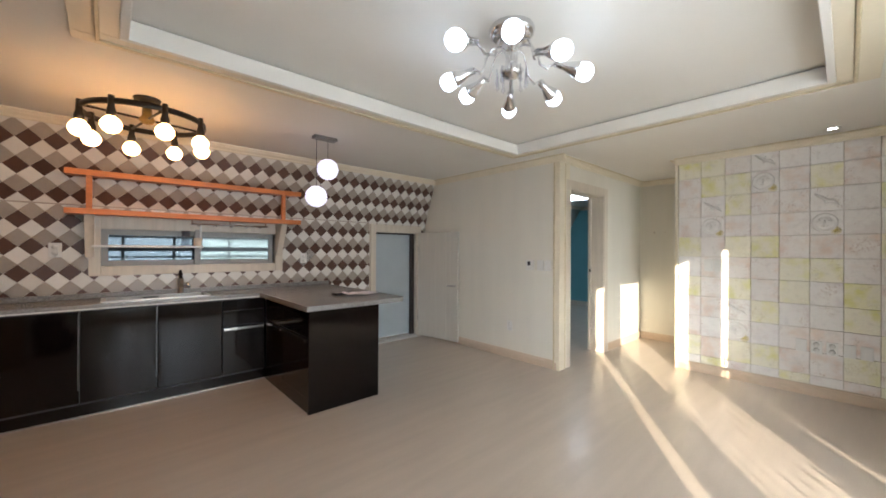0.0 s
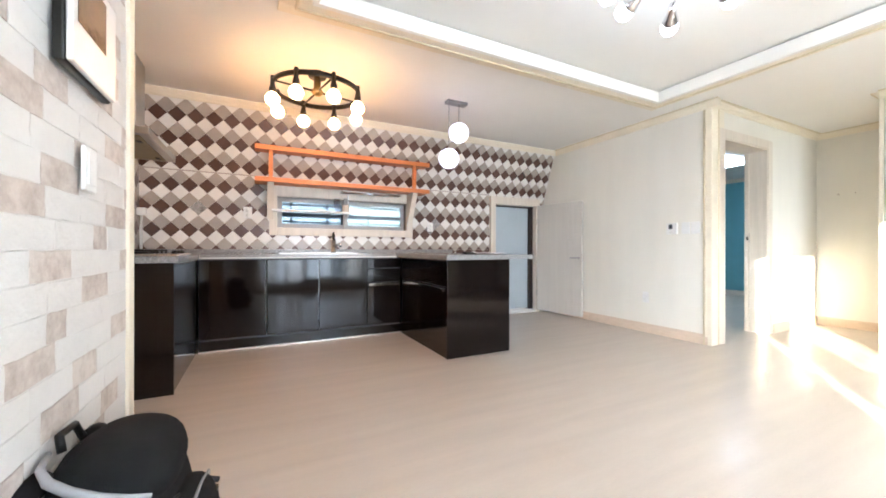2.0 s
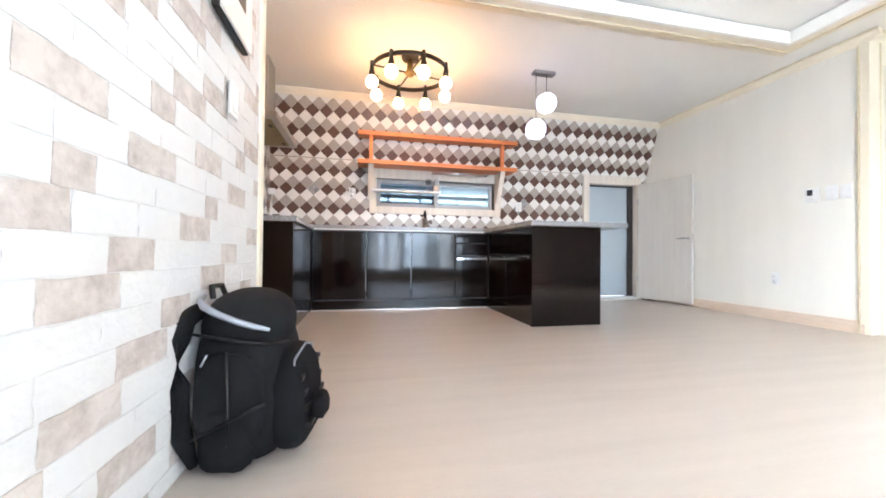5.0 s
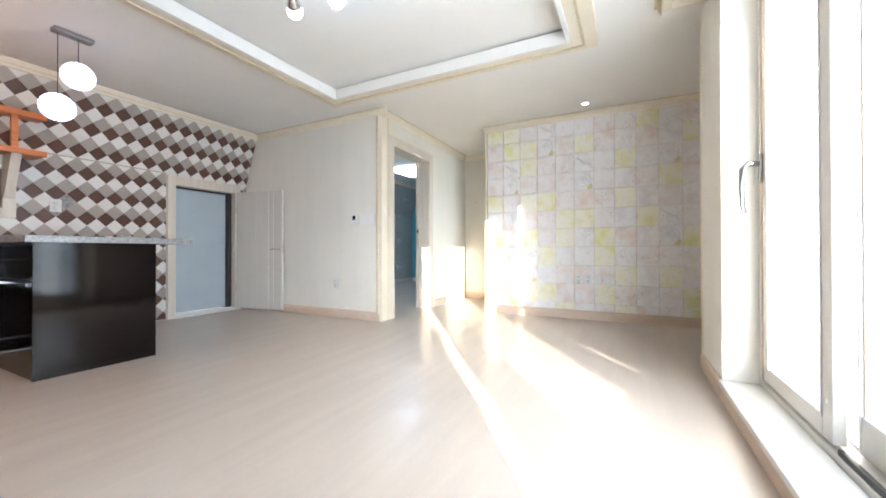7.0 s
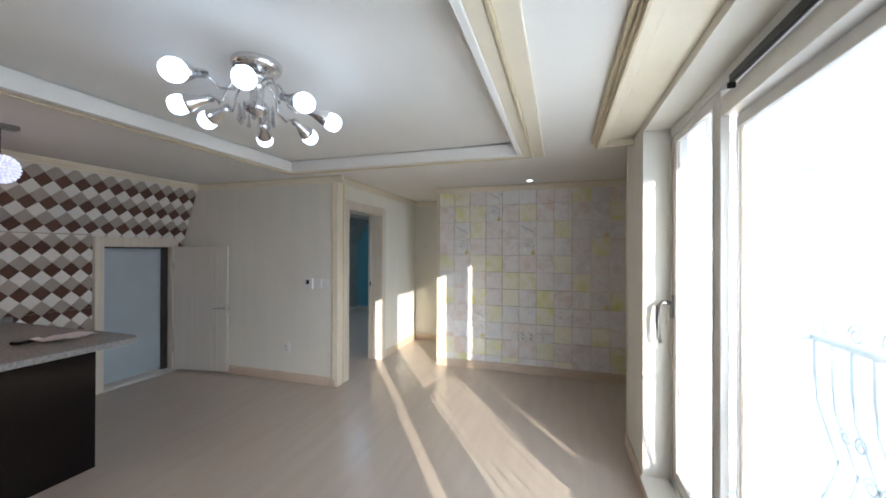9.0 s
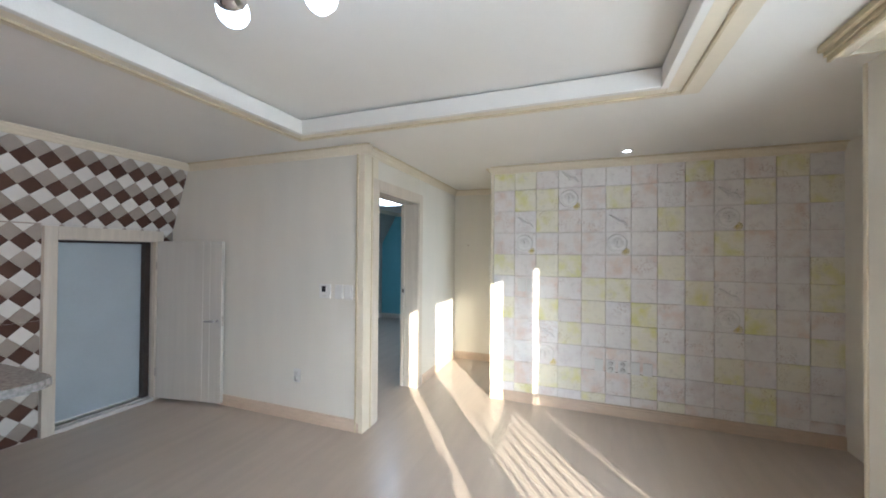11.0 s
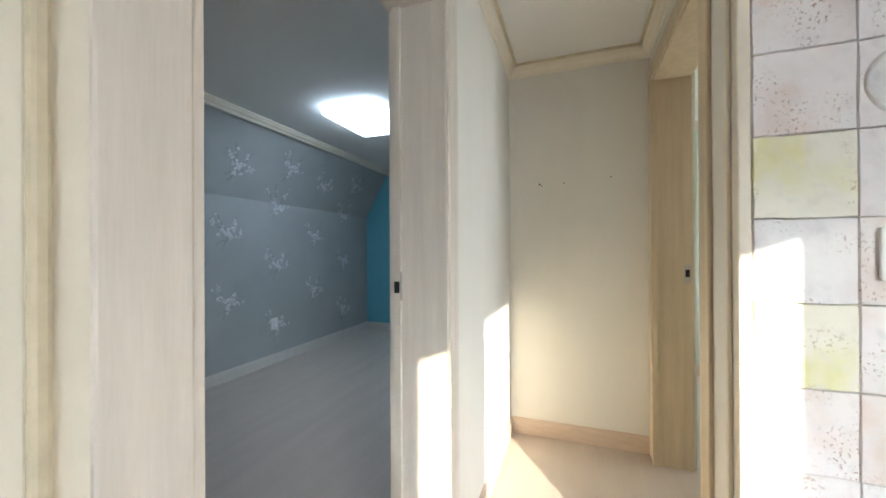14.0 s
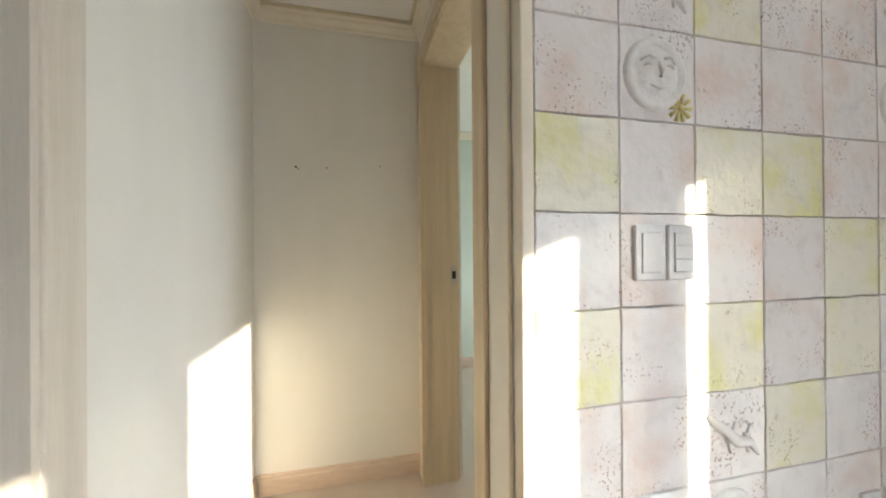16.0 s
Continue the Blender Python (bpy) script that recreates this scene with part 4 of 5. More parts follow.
for i in range(10):
    a = radians(i * 36)
    part("crystal_drop", lathe([(0, -0.30), (0.012, -0.285), (0.006, -0.265), (0.004, -0.21), (0, -0.205)], 8, pose(0.075 * math.cos(a), 0.075 * math.sin(a), 0)), M_CRYSTAL, ch)

kl = thing("ceiling_lamp", "black wheel-shaped kitchen lamp with eight warm bulbs", "ceiling lamp", (-3.49, -0.86, H))
part("ceiling_plate", lathe([(0, -0.03), (0.07, -0.03), (0.08, -0.005), (0.08, 0), (0, 0)], 24), M_BLACK, kl, "", True)
part("hub", lathe([(0, -0.18), (0.03, -0.175), (0.05, -0.15), (0.03, -0.12), (0.025, -0.03), (0, -0.03)], 20), M_BRASS, kl, "dull brass hub", True)
part("ring", lathe([(0.335, -0.165), (0.35, -0.165), (0.35, -0.13), (0.335, -0.13), (0.335, -0.165)], 48), M_BLACK, kl, "", True)
for i in range(8):
    a = radians(i * 45 + 12)
    c, s = math.cos(a), math.sin(a)
    if i % 2 == 0:
        part("spoke", tube([(0.03 * c, 0.03 * s, -0.147), (0.34 * c, 0.34 * s, -0.147)], 0.008), M_BLACK, kl, "", True)
    so = part("socket", lathe([(0, -0.20), (0.024, -0.20), (0.026, -0.17), (0.018, -0.14), (0.016, -0.07), (0, -0.07)], 16, pose(0.345 * c, 0.345 * s, -0.045)), M_BLACK, kl, "", True)
    part("bulb", lathe([(0, -0.305), (0.02, -0.301), (0.04, -0.288), (0.053, -0.262), (0.052, -0.238), (0.038, -0.215), (0.022, -0.20)], 20, pose(0.345 * c, 0.345 * s, -0.045)), M_WARM, so, "lit warm bulb", True)

pd = thing("pendant_lamp", "twin pendant lamp with beaded white glass balls", "pendant lamp", (-2.19, -0.88, H))
part("ceiling_plate", box(-0.11, 0.11, -0.04, 0.04, -0.03, 0, 0.005), M_NICKEL, pd)
for x, z in ((0.03, -0.30), (-0.08, -0.565)):
    part("cord", tube([(x, 0, -0.03), (x, 0, z + 0.09)], 0.0025, 6), M_BLACK, pd)
    b = part("ball_shade", ball(0.087, 28, z), M_PEND, pd, "glowing beaded ball", True)
    b.location.x = x
    g = bmesh.new()
    for k in range(11):
        lat = radians(-75 + 15 * k)
        n_ = max(6, int(26 * math.cos(lat)))
        for q in range(n_):
            a = 2 * math.pi * (q + 0.5 * (k % 2)) / n_
            bmesh.ops.create_icosphere(g, subdivisions=1, radius=0.0095, matrix=Matrix.Translation((0.091 * math.cos(lat) * math.cos(a), 0.091 * math.cos(lat) * math.sin(a), z + 0.091 * math.sin(lat))))
    part("bead_net", g, M_BEAD, b, "net of lilac glass beads", True)
dl = thing("downlight", "small round recessed ceiling spot, lit", "downlight", (0.87, -4.09, H))
part("ring", lathe([(0.03, -0.004), (0.045, -0.006), (0.05, 0), (0.03, 0)], 28), M_PLASTIC, dl, "", True)
part("lens", lathe([(0, -0.003), (0.03, -0.003), (0.03, 0)], 24), M_SPOT, dl)
bl = thing("ceiling_panel_lamp", "square white lit ceiling lamp in the bedroom", "ceiling lamp", (2.78, -0.71, H))
part("diffuser", box(-0.33, 0.33, -0.24, 0.24, -0.065, -0.012, 0.012), M_PANEL, bl)
part("base", box(-0.31, 0.31, -0.22, 0.22, -0.012, 0), M_PLASTIC, bl)
structure("trim_room_ceiling", boxes((3.0, 3.6, -3.9, -3.84, 2.36, H), (3.0, 3.6, -5.0, -4.94, 2.36, H), (3.0, 3.06, -4.94, -3.9, 2.36, H), (3.54, 3.6, -4.94, -3.9, 2.36, H)), M_TRIM, "cream ceiling moulding in the second room", "moulding")

# ---- switches and sockets ----
def plate(name, label, cat, at, rz, w=0.075, h=0.12, kind="switch"):
    """Faces -y before the turn."""
    p = thing(name, label, cat, at, rz=rz)
    part("cover", box(-w / 2, w / 2, -0.010, 0, -h / 2, h / 2, 0.003), M_PLASTIC, p)
    if kind == "switch":
        part("rocker", box(-w * 0.32, w * 0.32, -0.014, -0.010, -h * 0.36, h * 0.36, 0.002), M_PLASTIC, p)
    if kind == "triple":
        for k in range(3):
            part("rocker", box(-w * 0.32, w * 0.32, -0.014, -0.010, h * (-0.36 + 0.245 * k), h * (-0.125 + 0.245 * k), 0.002), M_PLASTIC, p)
    if kind == "blank":
        part("rocker", box(-w * 0.36, w * 0.36, -0.012, -0.010, -h * 0.40, h * 0.40, 0.001), M_PLASTIC, p)
    if kind == "socket":
        for z in (-0.026, 0.026):
            s = part("outlet", lathe([(0.0, -0.001), (0.017, -0.001), (0.021, 0.004), (0, 0.004)], 20, Matrix.Translation((0, -0.013, z)) @ pose(0, 0, 0, rx=90)), M_PLASTIC, p, "", True)
            part("pin_hole", boxes((-0.009, -0.005, -0.0142, -0.012, z - 0.003, z + 0.003), (0.005, 0.009, -0.0142, -0.012, z - 0.003, z + 0.003)), M_BLACK, s)
    return p


th = thing("thermostat", "white wall thermostat with a dark display", "thermostat", (0, -1.66, 1.155), rz=-90)
part("case", box(-0.055, 0.055, -0.018, 0, -0.06, 0.06, 0.004), M_PLASTIC, th)
part("display", box(-0.028, 0.012, -0.020, -0.018, -0.005, 0.045), M_DISPLAY, th)
part("button", box(-0.02, 0.02, -0.020, -0.018, -0.045, -0.032), M_ALU, th)
for y in (-1.80, -1.895):
    plate("light_switch", "white light switch beside the thermostat", "light switch", (0, y, 1.155), -90, 0.082, 0.12)
plate("wall_socket", "white double socket low on the plain wall", "wall socket", (0, -1.365, 0.395), -90, 0.072, 0.12, "socket")
for y, k in ((-3.165, "switch"), (-3.255, "triple")):
    plate("light_switch", "white light switch set in the stone tiles", "light switch", (XS - 0.0205, y, 1.178), -90, 0.082, 0.128, k)
for y, k in ((-3.885, "blank"), (-3.985, "socket"), (-4.085, "socket"), (-4.19, "blank"), (-4.29, "blank")):
    plate("wall_socket", "white socket plate low on the stone tiles", "wall socket", (XS - 0.0205, y, 0.455), -90, 0.075, 0.115, k)
plate("wall_socket", "white socket plate on the diamond tiles", "wall socket", (-4.02, YB - 0.012, 1.31), 0, 0.08, 0.12, "socket")
plate("wall_socket", "white socket plate on the diamond tiles", "wall socket", (-1.93, YB - 0.012, 1.22), 0, 0.08, 0.12, "socket")
plate("wall_socket", "white socket plate on the blossom wallpaper", "wall socket", (3.0, 0.578, 0.42), 0, 0.085, 0.12, "socket")
plate("light_switch", "white switch on the brick wall below the intercom", "light switch", (XBR + 0.014, -2.70, 1.15), 90, 0.08, 0.12)
ic = thing("intercom", "white and black video intercom on the brick wall", "intercom", (XBR + 0.012, -2.74, 1.50), rz=90)
part("back_case", box(-0.15, 0.15, -0.022, 0, -0.13, 0.15, 0.004), M_BLACK, ic)
part("front_cover", box(-0.146, 0.146, -0.036, -0.022, -0.126, 0.146, 0.005), M_PLASTIC, ic)
part("screen", box(-0.12, 0.06, -0.0375, -0.036, -0.02, 0.12), M_DISPLAY, ic)
for k, (y, z, r) in enumerate(((-2.223, 1.609, 0.006), (-2.235, 1.60, 0.004), (-2.37, 1.61, 0.004), (-2.64, 1.63, 0.004))):
    d = thing("wall_stain", "tiny brown spot on the cream wall", "stain", (XN, y, z))
    part("spot", lathe([(0, -0.0005), (r, 0), (0, 0.001)], 10, pose(0, 0, 0, ry=-90)), M_STAINDOT, d)

# ---- backpack ----
bp = thing("backpack", "black nylon backpack leaning against the brick wall", "backpack", (-4.205, -2.865, 0), rz=84)
bp.scale = (1.03, 1.0, 1.0)


def soft_box(w, d, h, z0, taper, seed, lean=0.0, sub=5, p=4.5):
    g = bmesh.new()
    bmesh.ops.create_cube(g, size=2.0)
    bmesh.ops.subdivide_edges(g, edges=g.edges[:], cuts=sub, use_grid_fill=True)
    for v in g.verts:
        c = v.co.copy()
        n = (abs(c.x) ** p + abs(c.y) ** p + abs(c.z) ** p) ** (1 / p)
        c /= n
        u = (c.z + 1) / 2
        k = 1 - taper * u ** 2
        q = 0.006 * noise.noise(Vector((c.x * 2 + seed, c.y * 2, c.z * 3)))
        v.co = Vector((c.x * w / 2 * k + q, c.y * d / 2 * k + lean * u * h + q, z0 + u * h))
    return g


part("main_body", soft_box(0.39, 0.25, 0.44, 0.0, 0.16, 1, 0.05, 7, 3.6), M_FABRIC, bp, "", True)
part("front_pocket", soft_box(0.31, 0.13, 0.30, 0.015, 0.22, 4, 0.05, 6, 3.2), M_FABRIC, bp, "", True).location = (0, -0.125, 0)
lid = part("lid", soft_box(0.36, 0.25, 0.195, 0.30, 0.12, 7, 0.02, 7, 2.3), M_FABRIC, bp, "", True)
lid.location = (0, 0.015, 0)
part("piping", tube([(-0.06, 0.118, 0.475), (-0.115, 0.105, 0.468), (-0.150, 0.075, 0.455), (-0.168, 0.03, 0.437), (-0.172, -0.02, 0.418), (-0.166, -0.065, 0.402), (-0.150, -0.10, 0.39)], [0.006, 0.008, 0.010, 0.010, 0.009, 0.008, 0.005], 8), M_WEB, lid, "grey reflective piping", True)
part("lid_zip", tube([(-0.175, 0.09, 0.385), (-0.186, 0.03, 0.378), (-0.18, -0.05, 0.362), (-0.155, -0.11, 0.35), (-0.09, -0.135, 0.345)], 0.004, 6), M_BLACK, lid, "", True)
part("side_flap", soft_box(0.03, 0.19, 0.26, 0.08, 0.15, 12, 0.03, 5, 3.0), M_FABRIC, bp, "", True).location = (-0.185, 0.0, 0)
part("flap_zip", tube([(-0.204, 0.09, 0.115), (-0.207, 0.02, 0.15), (-0.204, -0.05, 0.185), (-0.196, -0.09, 0.20)], 0.004, 6), M_BLACK, bp, "", True)
part("hip_pad", soft_box(0.09, 0.05, 0.08, 0.10, 0.1, 15, 0.0, 5, 2.6), M_FABRIC, bp, "", True).location = (-0.05, -0.205, 0)
for s in (-1, 1):
    part("shoulder_strap", tube([(s * 0.09, 0.125, 0.44), (s * 0.15, 0.14, 0.42), (s * 0.185, 0.14, 0.37), (s * 0.19, 0.135, 0.25), (s * 0.19, 0.12, 0.12), (s * 0.17, 0.10, 0.03)], [0.022, 0.03, 0.034, 0.032, 0.026, 0.012], 12), M_FABRIC, bp, "", True)
    part("side_pocket", soft_box(0.06, 0.14, 0.18, 0.02, 0.1, 9 + s), M_FABRIC, bp, "", True).location = (s * 0.175, 0.01, 0)
    if s > 0:
        part("compression_strap", tube([(s * 0.13, -0.16, 0.24), (s * 0.165, -0.06, 0.25), (s * 0.158, 0.06, 0.26)], 0.008, 6), M_BLACK, bp, "", True)
part("side_zip", tube([(-0.199, 0.055, 0.335), (-0.199, 0.07, 0.305)], 0.003, 6), M_WEB, bp, "", True)
part("side_rib", tube([(-0.2, 0.005, 0.34), (-0.203, 0.0, 0.2), (-0.2, 0.0, 0.06)], 0.004, 6), M_BLACK, bp, "", True)
part("grab_handle", tube([(-0.04, 0.12, 0.465), (-0.03, 0.13, 0.50), (0.03, 0.13, 0.50), (0.04, 0.12, 0.465)], 0.009, 8), M_BLACK, bp, "", True)
for k in range(4):
    part("webbing_strap", box(-0.105, 0.105, -0.192 + 0.009 * k, -0.140, 0.09 + 0.045 * k, 0.108 + 0.045 * k, 0.003), M_BLACK, bp)
part("zip", tube([(-0.11, -0.135, 0.15), (-0.10, -0.14, 0.29), (0.0, -0.145, 0.315), (0.10, -0.14, 0.29), (0.11, -0.135, 0.15)], 0.004, 6), M_WEB, bp, "grey zip", True)


# ---- pieces: tiles, stones, bricks, blossom ----
def clip(poly, axis, lim, keep_less):
    out = []
    for i in range(len(poly)):
        a, b = poly[i], poly[(i + 1) % len(poly)]
        ia = (a[axis] <= lim) == keep_less
        ib = (b[axis] <= lim) == keep_less
        if ia:
            out.append(a)
        if ia != ib:
            t = (lim - a[axis]) / (b[axis] - a[axis])
            out.append((a[0] + (b[0] - a[0]) * t, a[1] + (b[1] - a[1]) * t))
    return out


def area(poly):
    return abs(sum(a[0] * b[1] - b[0] * a[1] for a, b in zip(poly, poly[1:] + poly[:1]))) / 2


def tile_mesh(name, poly, thick, edge, material):
    """A flat piece in the plane x, z, its face towards -y, with chamfered edges."""
    cx, cz = sum(p[0] for p in poly) / len(poly), sum(p[1] for p in poly) / len(poly)
    k = 1 - edge
    vs = [(x, 0.0, z) for x, z in poly] + [(x, -thick * 0.7, z) for x, z in poly] + [(cx + (x - cx) * k, -thick, cz + (z - cz) * k) for x, z in poly]
    n = len(poly)
    fs = [tuple(range(2 * n, 3 * n))]
    for r in (0, 1):
        for i in range(n):
            j = (i + 1) % n
            fs.append((r * n + i, r * n + j, (r + 1) * n + j, (r + 1) * n + i))
    me = bpy.data.meshes.new(name)
    me.from_pydata(vs, [], fs)
    bm = bmesh.new()
    bm.from_mesh(me)
    bmesh.ops.recalc_face_normals(bm, faces=bm.faces)
    bm.to_mesh(me)
    bm.free()
    me.materials.append(material)
    return me


def piece(name, me, parent, m):
    ob = new(name, me)
    ob.parent = parent
    ob.matrix_basis = m
    return ob


def join_pieces(name, rows, parent, label):
    """rows: (mesh, matrix). One mesh for the many pieces past those built singly."""
    bm = bmesh.new()
    mats = []
    me = bpy.data.meshes.new(name)
    for src, m in rows:
        mt = src.materials[0]
        if mt not in mats:
            mats.append(mt)
        idx = mats.index(mt)
        vs = [bm.verts.new(m @ v.co) for v in src.vertices]
        for p in src.polygons:
            f = bm.faces.new([vs[i] for i in p.vertices])
            f.material_index = idx
    bm.to_mesh(me)
    bm.free()
    for mt in mats:
        me.materials.append(mt)
    ob = new(name, me)
    ob.parent = parent
    return tagged(ob, label, kind="stuff")


P = 0.1486           # tile diagonal across, and three rows are 0.22 high
STEP = 0.22 / 3
HALF = P / 2 - 0.0016
FULL = [(-HALF, 0), (0, -STEP + 0.0016), (HALF, 0), (0, STEP - 0.0016)]
COLS = (M_TBROWN, M_TGREY, M_TWHITE)
FULL_ME = [tile_mesh("tile", FULL, 0.006, 0.07, c) for c in COLS]
wall_obs = bpy.data.objects
LEAN = math.degrees(math.atan2(YB - YT, H - ZK))
SLOPE_LEN = math.hypot(YB - YT, H - ZK)


def harlequin(parent, base, x0, x1, s0, s1, holes, phase_x, phase_s, single, medals=()):
    """Diamond tiles in a plane; base maps (x, z) of the plane to the world."""
    rest = []
    r0, r1 = int((s0 - phase_s) / STEP) - 2, int((s1 - phase_s) / STEP) + 2
    for r in range(r0, r1 + 1):
        s = phase_s + r * STEP
        off = phase_x + (P / 2 if r % 2 else 0)
        for c in range(int((x0 - off) / P) - 1, int((x1 - off) / P) + 2):
            x = off + c * P
            poly = [(x + a, s + b) for a, b in FULL]
            inside = all(x0 <= p[0] <= x1 and s0 <= p[1] <= s1 for p in poly)
            shapes = [poly]
            if not inside:
                for ax, lim, less in ((0, x0 + 0.001, False), (0, x1 - 0.001, True), (1, s0 + 0.001, False), (1, s1 - 0.001, True)):
                    poly = clip(poly, ax, lim, less) if poly else []
                shapes = [poly] if len(poly) > 2 else []
            for hx0, hx1, hs0, hs1 in holes:
                nxt = []
                for q in shapes:
                    if max(p[0] for p in q) <= hx0 or min(p[0] for p in q) >= hx1 or max(p[1] for p in q) <= hs0 or min(p[1] for p in q) >= hs1:
                        nxt.append(q)
                        continue
                    inside = False
                    for ax, lim, less in ((0, hx0, True), (0, hx1, False)):
                        w = clip(q, ax, lim, less)
                        if len(w) > 2:
                            nxt.append(w)
                    mid = clip(clip(q, 0, hx0, False), 0, hx1, True) if q else []
                    if len(mid) > 2:
                        for ax, lim, less in ((1, hs0, True), (1, hs1, False)):
                            w = clip(mid, ax, lim, less)
                            if len(w) > 2:
                                nxt.append(w)
                shapes = nxt
            for q in shapes:
                if area(q) < 2e-4:
                    continue
                mt = COLS[r % 3]
                if any(abs(x - mx) < 0.04 and abs(s - ms) < 0.04 for mx, ms in medals):
                    mt = M_MEDAL
                if inside and len(shapes) == 1 and mt is not M_MEDAL:
                    me, m = FULL_ME[r % 3], base @ Matrix.Translation((x, 0, s))
                else:
                    me, m = tile_mesh("tile", [(a - x, b - s) for a, b in q], 0.006, 0.07, mt), base @ Matrix.Translation((x, 0, s))
                if single(x, s):
                    piece("tile", me, parent, m)
                else:
                    rest.append((me, m))
    if rest:
        join_pieces("tile_field", rest, parent, "brown, taupe and white diamond tiles")


holes_low = [(KW[0] - 0.08, KW[1] + 0.08, 1.08, 1.67), (ED[0] - 0.085, ED[1] + 0.08, 0.0, ED[3] + 0.11)]
harlequin(wall_obs["wall_back"], Matrix.Translation((0, YB, 0)), XL, -0.001, 0.93, ZK, holes_low, -4.377, 1.12, lambda x, s: x > -4.3,
          [(-4.451, 1.413), (-4.377, 1.34), (-4.526, 1.34), (-4.451, 1.34), (-1.85, 1.27), (-1.93, 1.2)])
harlequin(wall_obs["wall_back"], Matrix.Translation((0, YB, 0)), -1.60, ED[0] - 0.085, 0.005, 0.93, [], -4.377, 1.12, lambda x, s: True)
slope_m = Matrix.Translation((0, YB, ZK)) @ pose(0, 0, 0, rx=LEAN) @ Matrix.Translation((0, 0, -ZK))
harlequin(wall_obs["wall_back_slope"], slope_m, XL, -0.001, ZK, ZK + SLOPE_LEN - 0.06, [], -4.377, 1.12, lambda x, s: x > -2.9)
side_m = Matrix.Translation((XL, 0, 0)) @ pose(0, 0, 0, rz=90)
harlequin(wall_obs["wall_kitchen_side"], side_m, -1.25, YB - 0.01, 0.93, H - 0.05, [], 0.06, 1.12, lambda x, s: x > -0.4 and s < 1.7)

# stone tiles
ROWS = ["YYPRWWPPYWPYW", "PYYRPYPWPRYWY", "PRYPPRWYWRWPW", "PRPPPRWWPYPPW", "YPYYPPPYWPWWY", "WPPPYYPWYRPWY", "YPYPYWYPWRYPP", "PPRYWWYWPWWWY", "PWRWPPPYWYPYW", "YPYYPPYPWPYPW", "WYWWYWPYPWYWP"]
SM = {"Y": M_STONE_Y, "P": M_STONE_P, "W": M_STONE_W, "R": M_STONE_W}
stone_wall = wall_obs["wall_stone"]
rnd = random.Random(5)
YS, ZS, SP, SQ = -2.878, 2.352, 0.2125, 0.2165


def stone_mesh(w, h, material, seed):
    """A tumbled tile: uneven outline and a slightly pillowed face, towards -y."""
    r = random.Random(seed)
    n = 5
    pts = []
    for (ax, az), (bx, bz) in (((0, 0), (w, 0)), ((w, 0), (w, h)), ((w, h), (0, h)), ((0, h), (0, 0))):
        for k in range(n):
            t = k / n
            j = 0.0016
            pts.append((ax + (bx - ax) * t + r.uniform(-j, j), az + (bz - az) * t + r.uniform(-j, j)))
    return tile_mesh("stone_tile", pts, 0.020, 0.014, material)


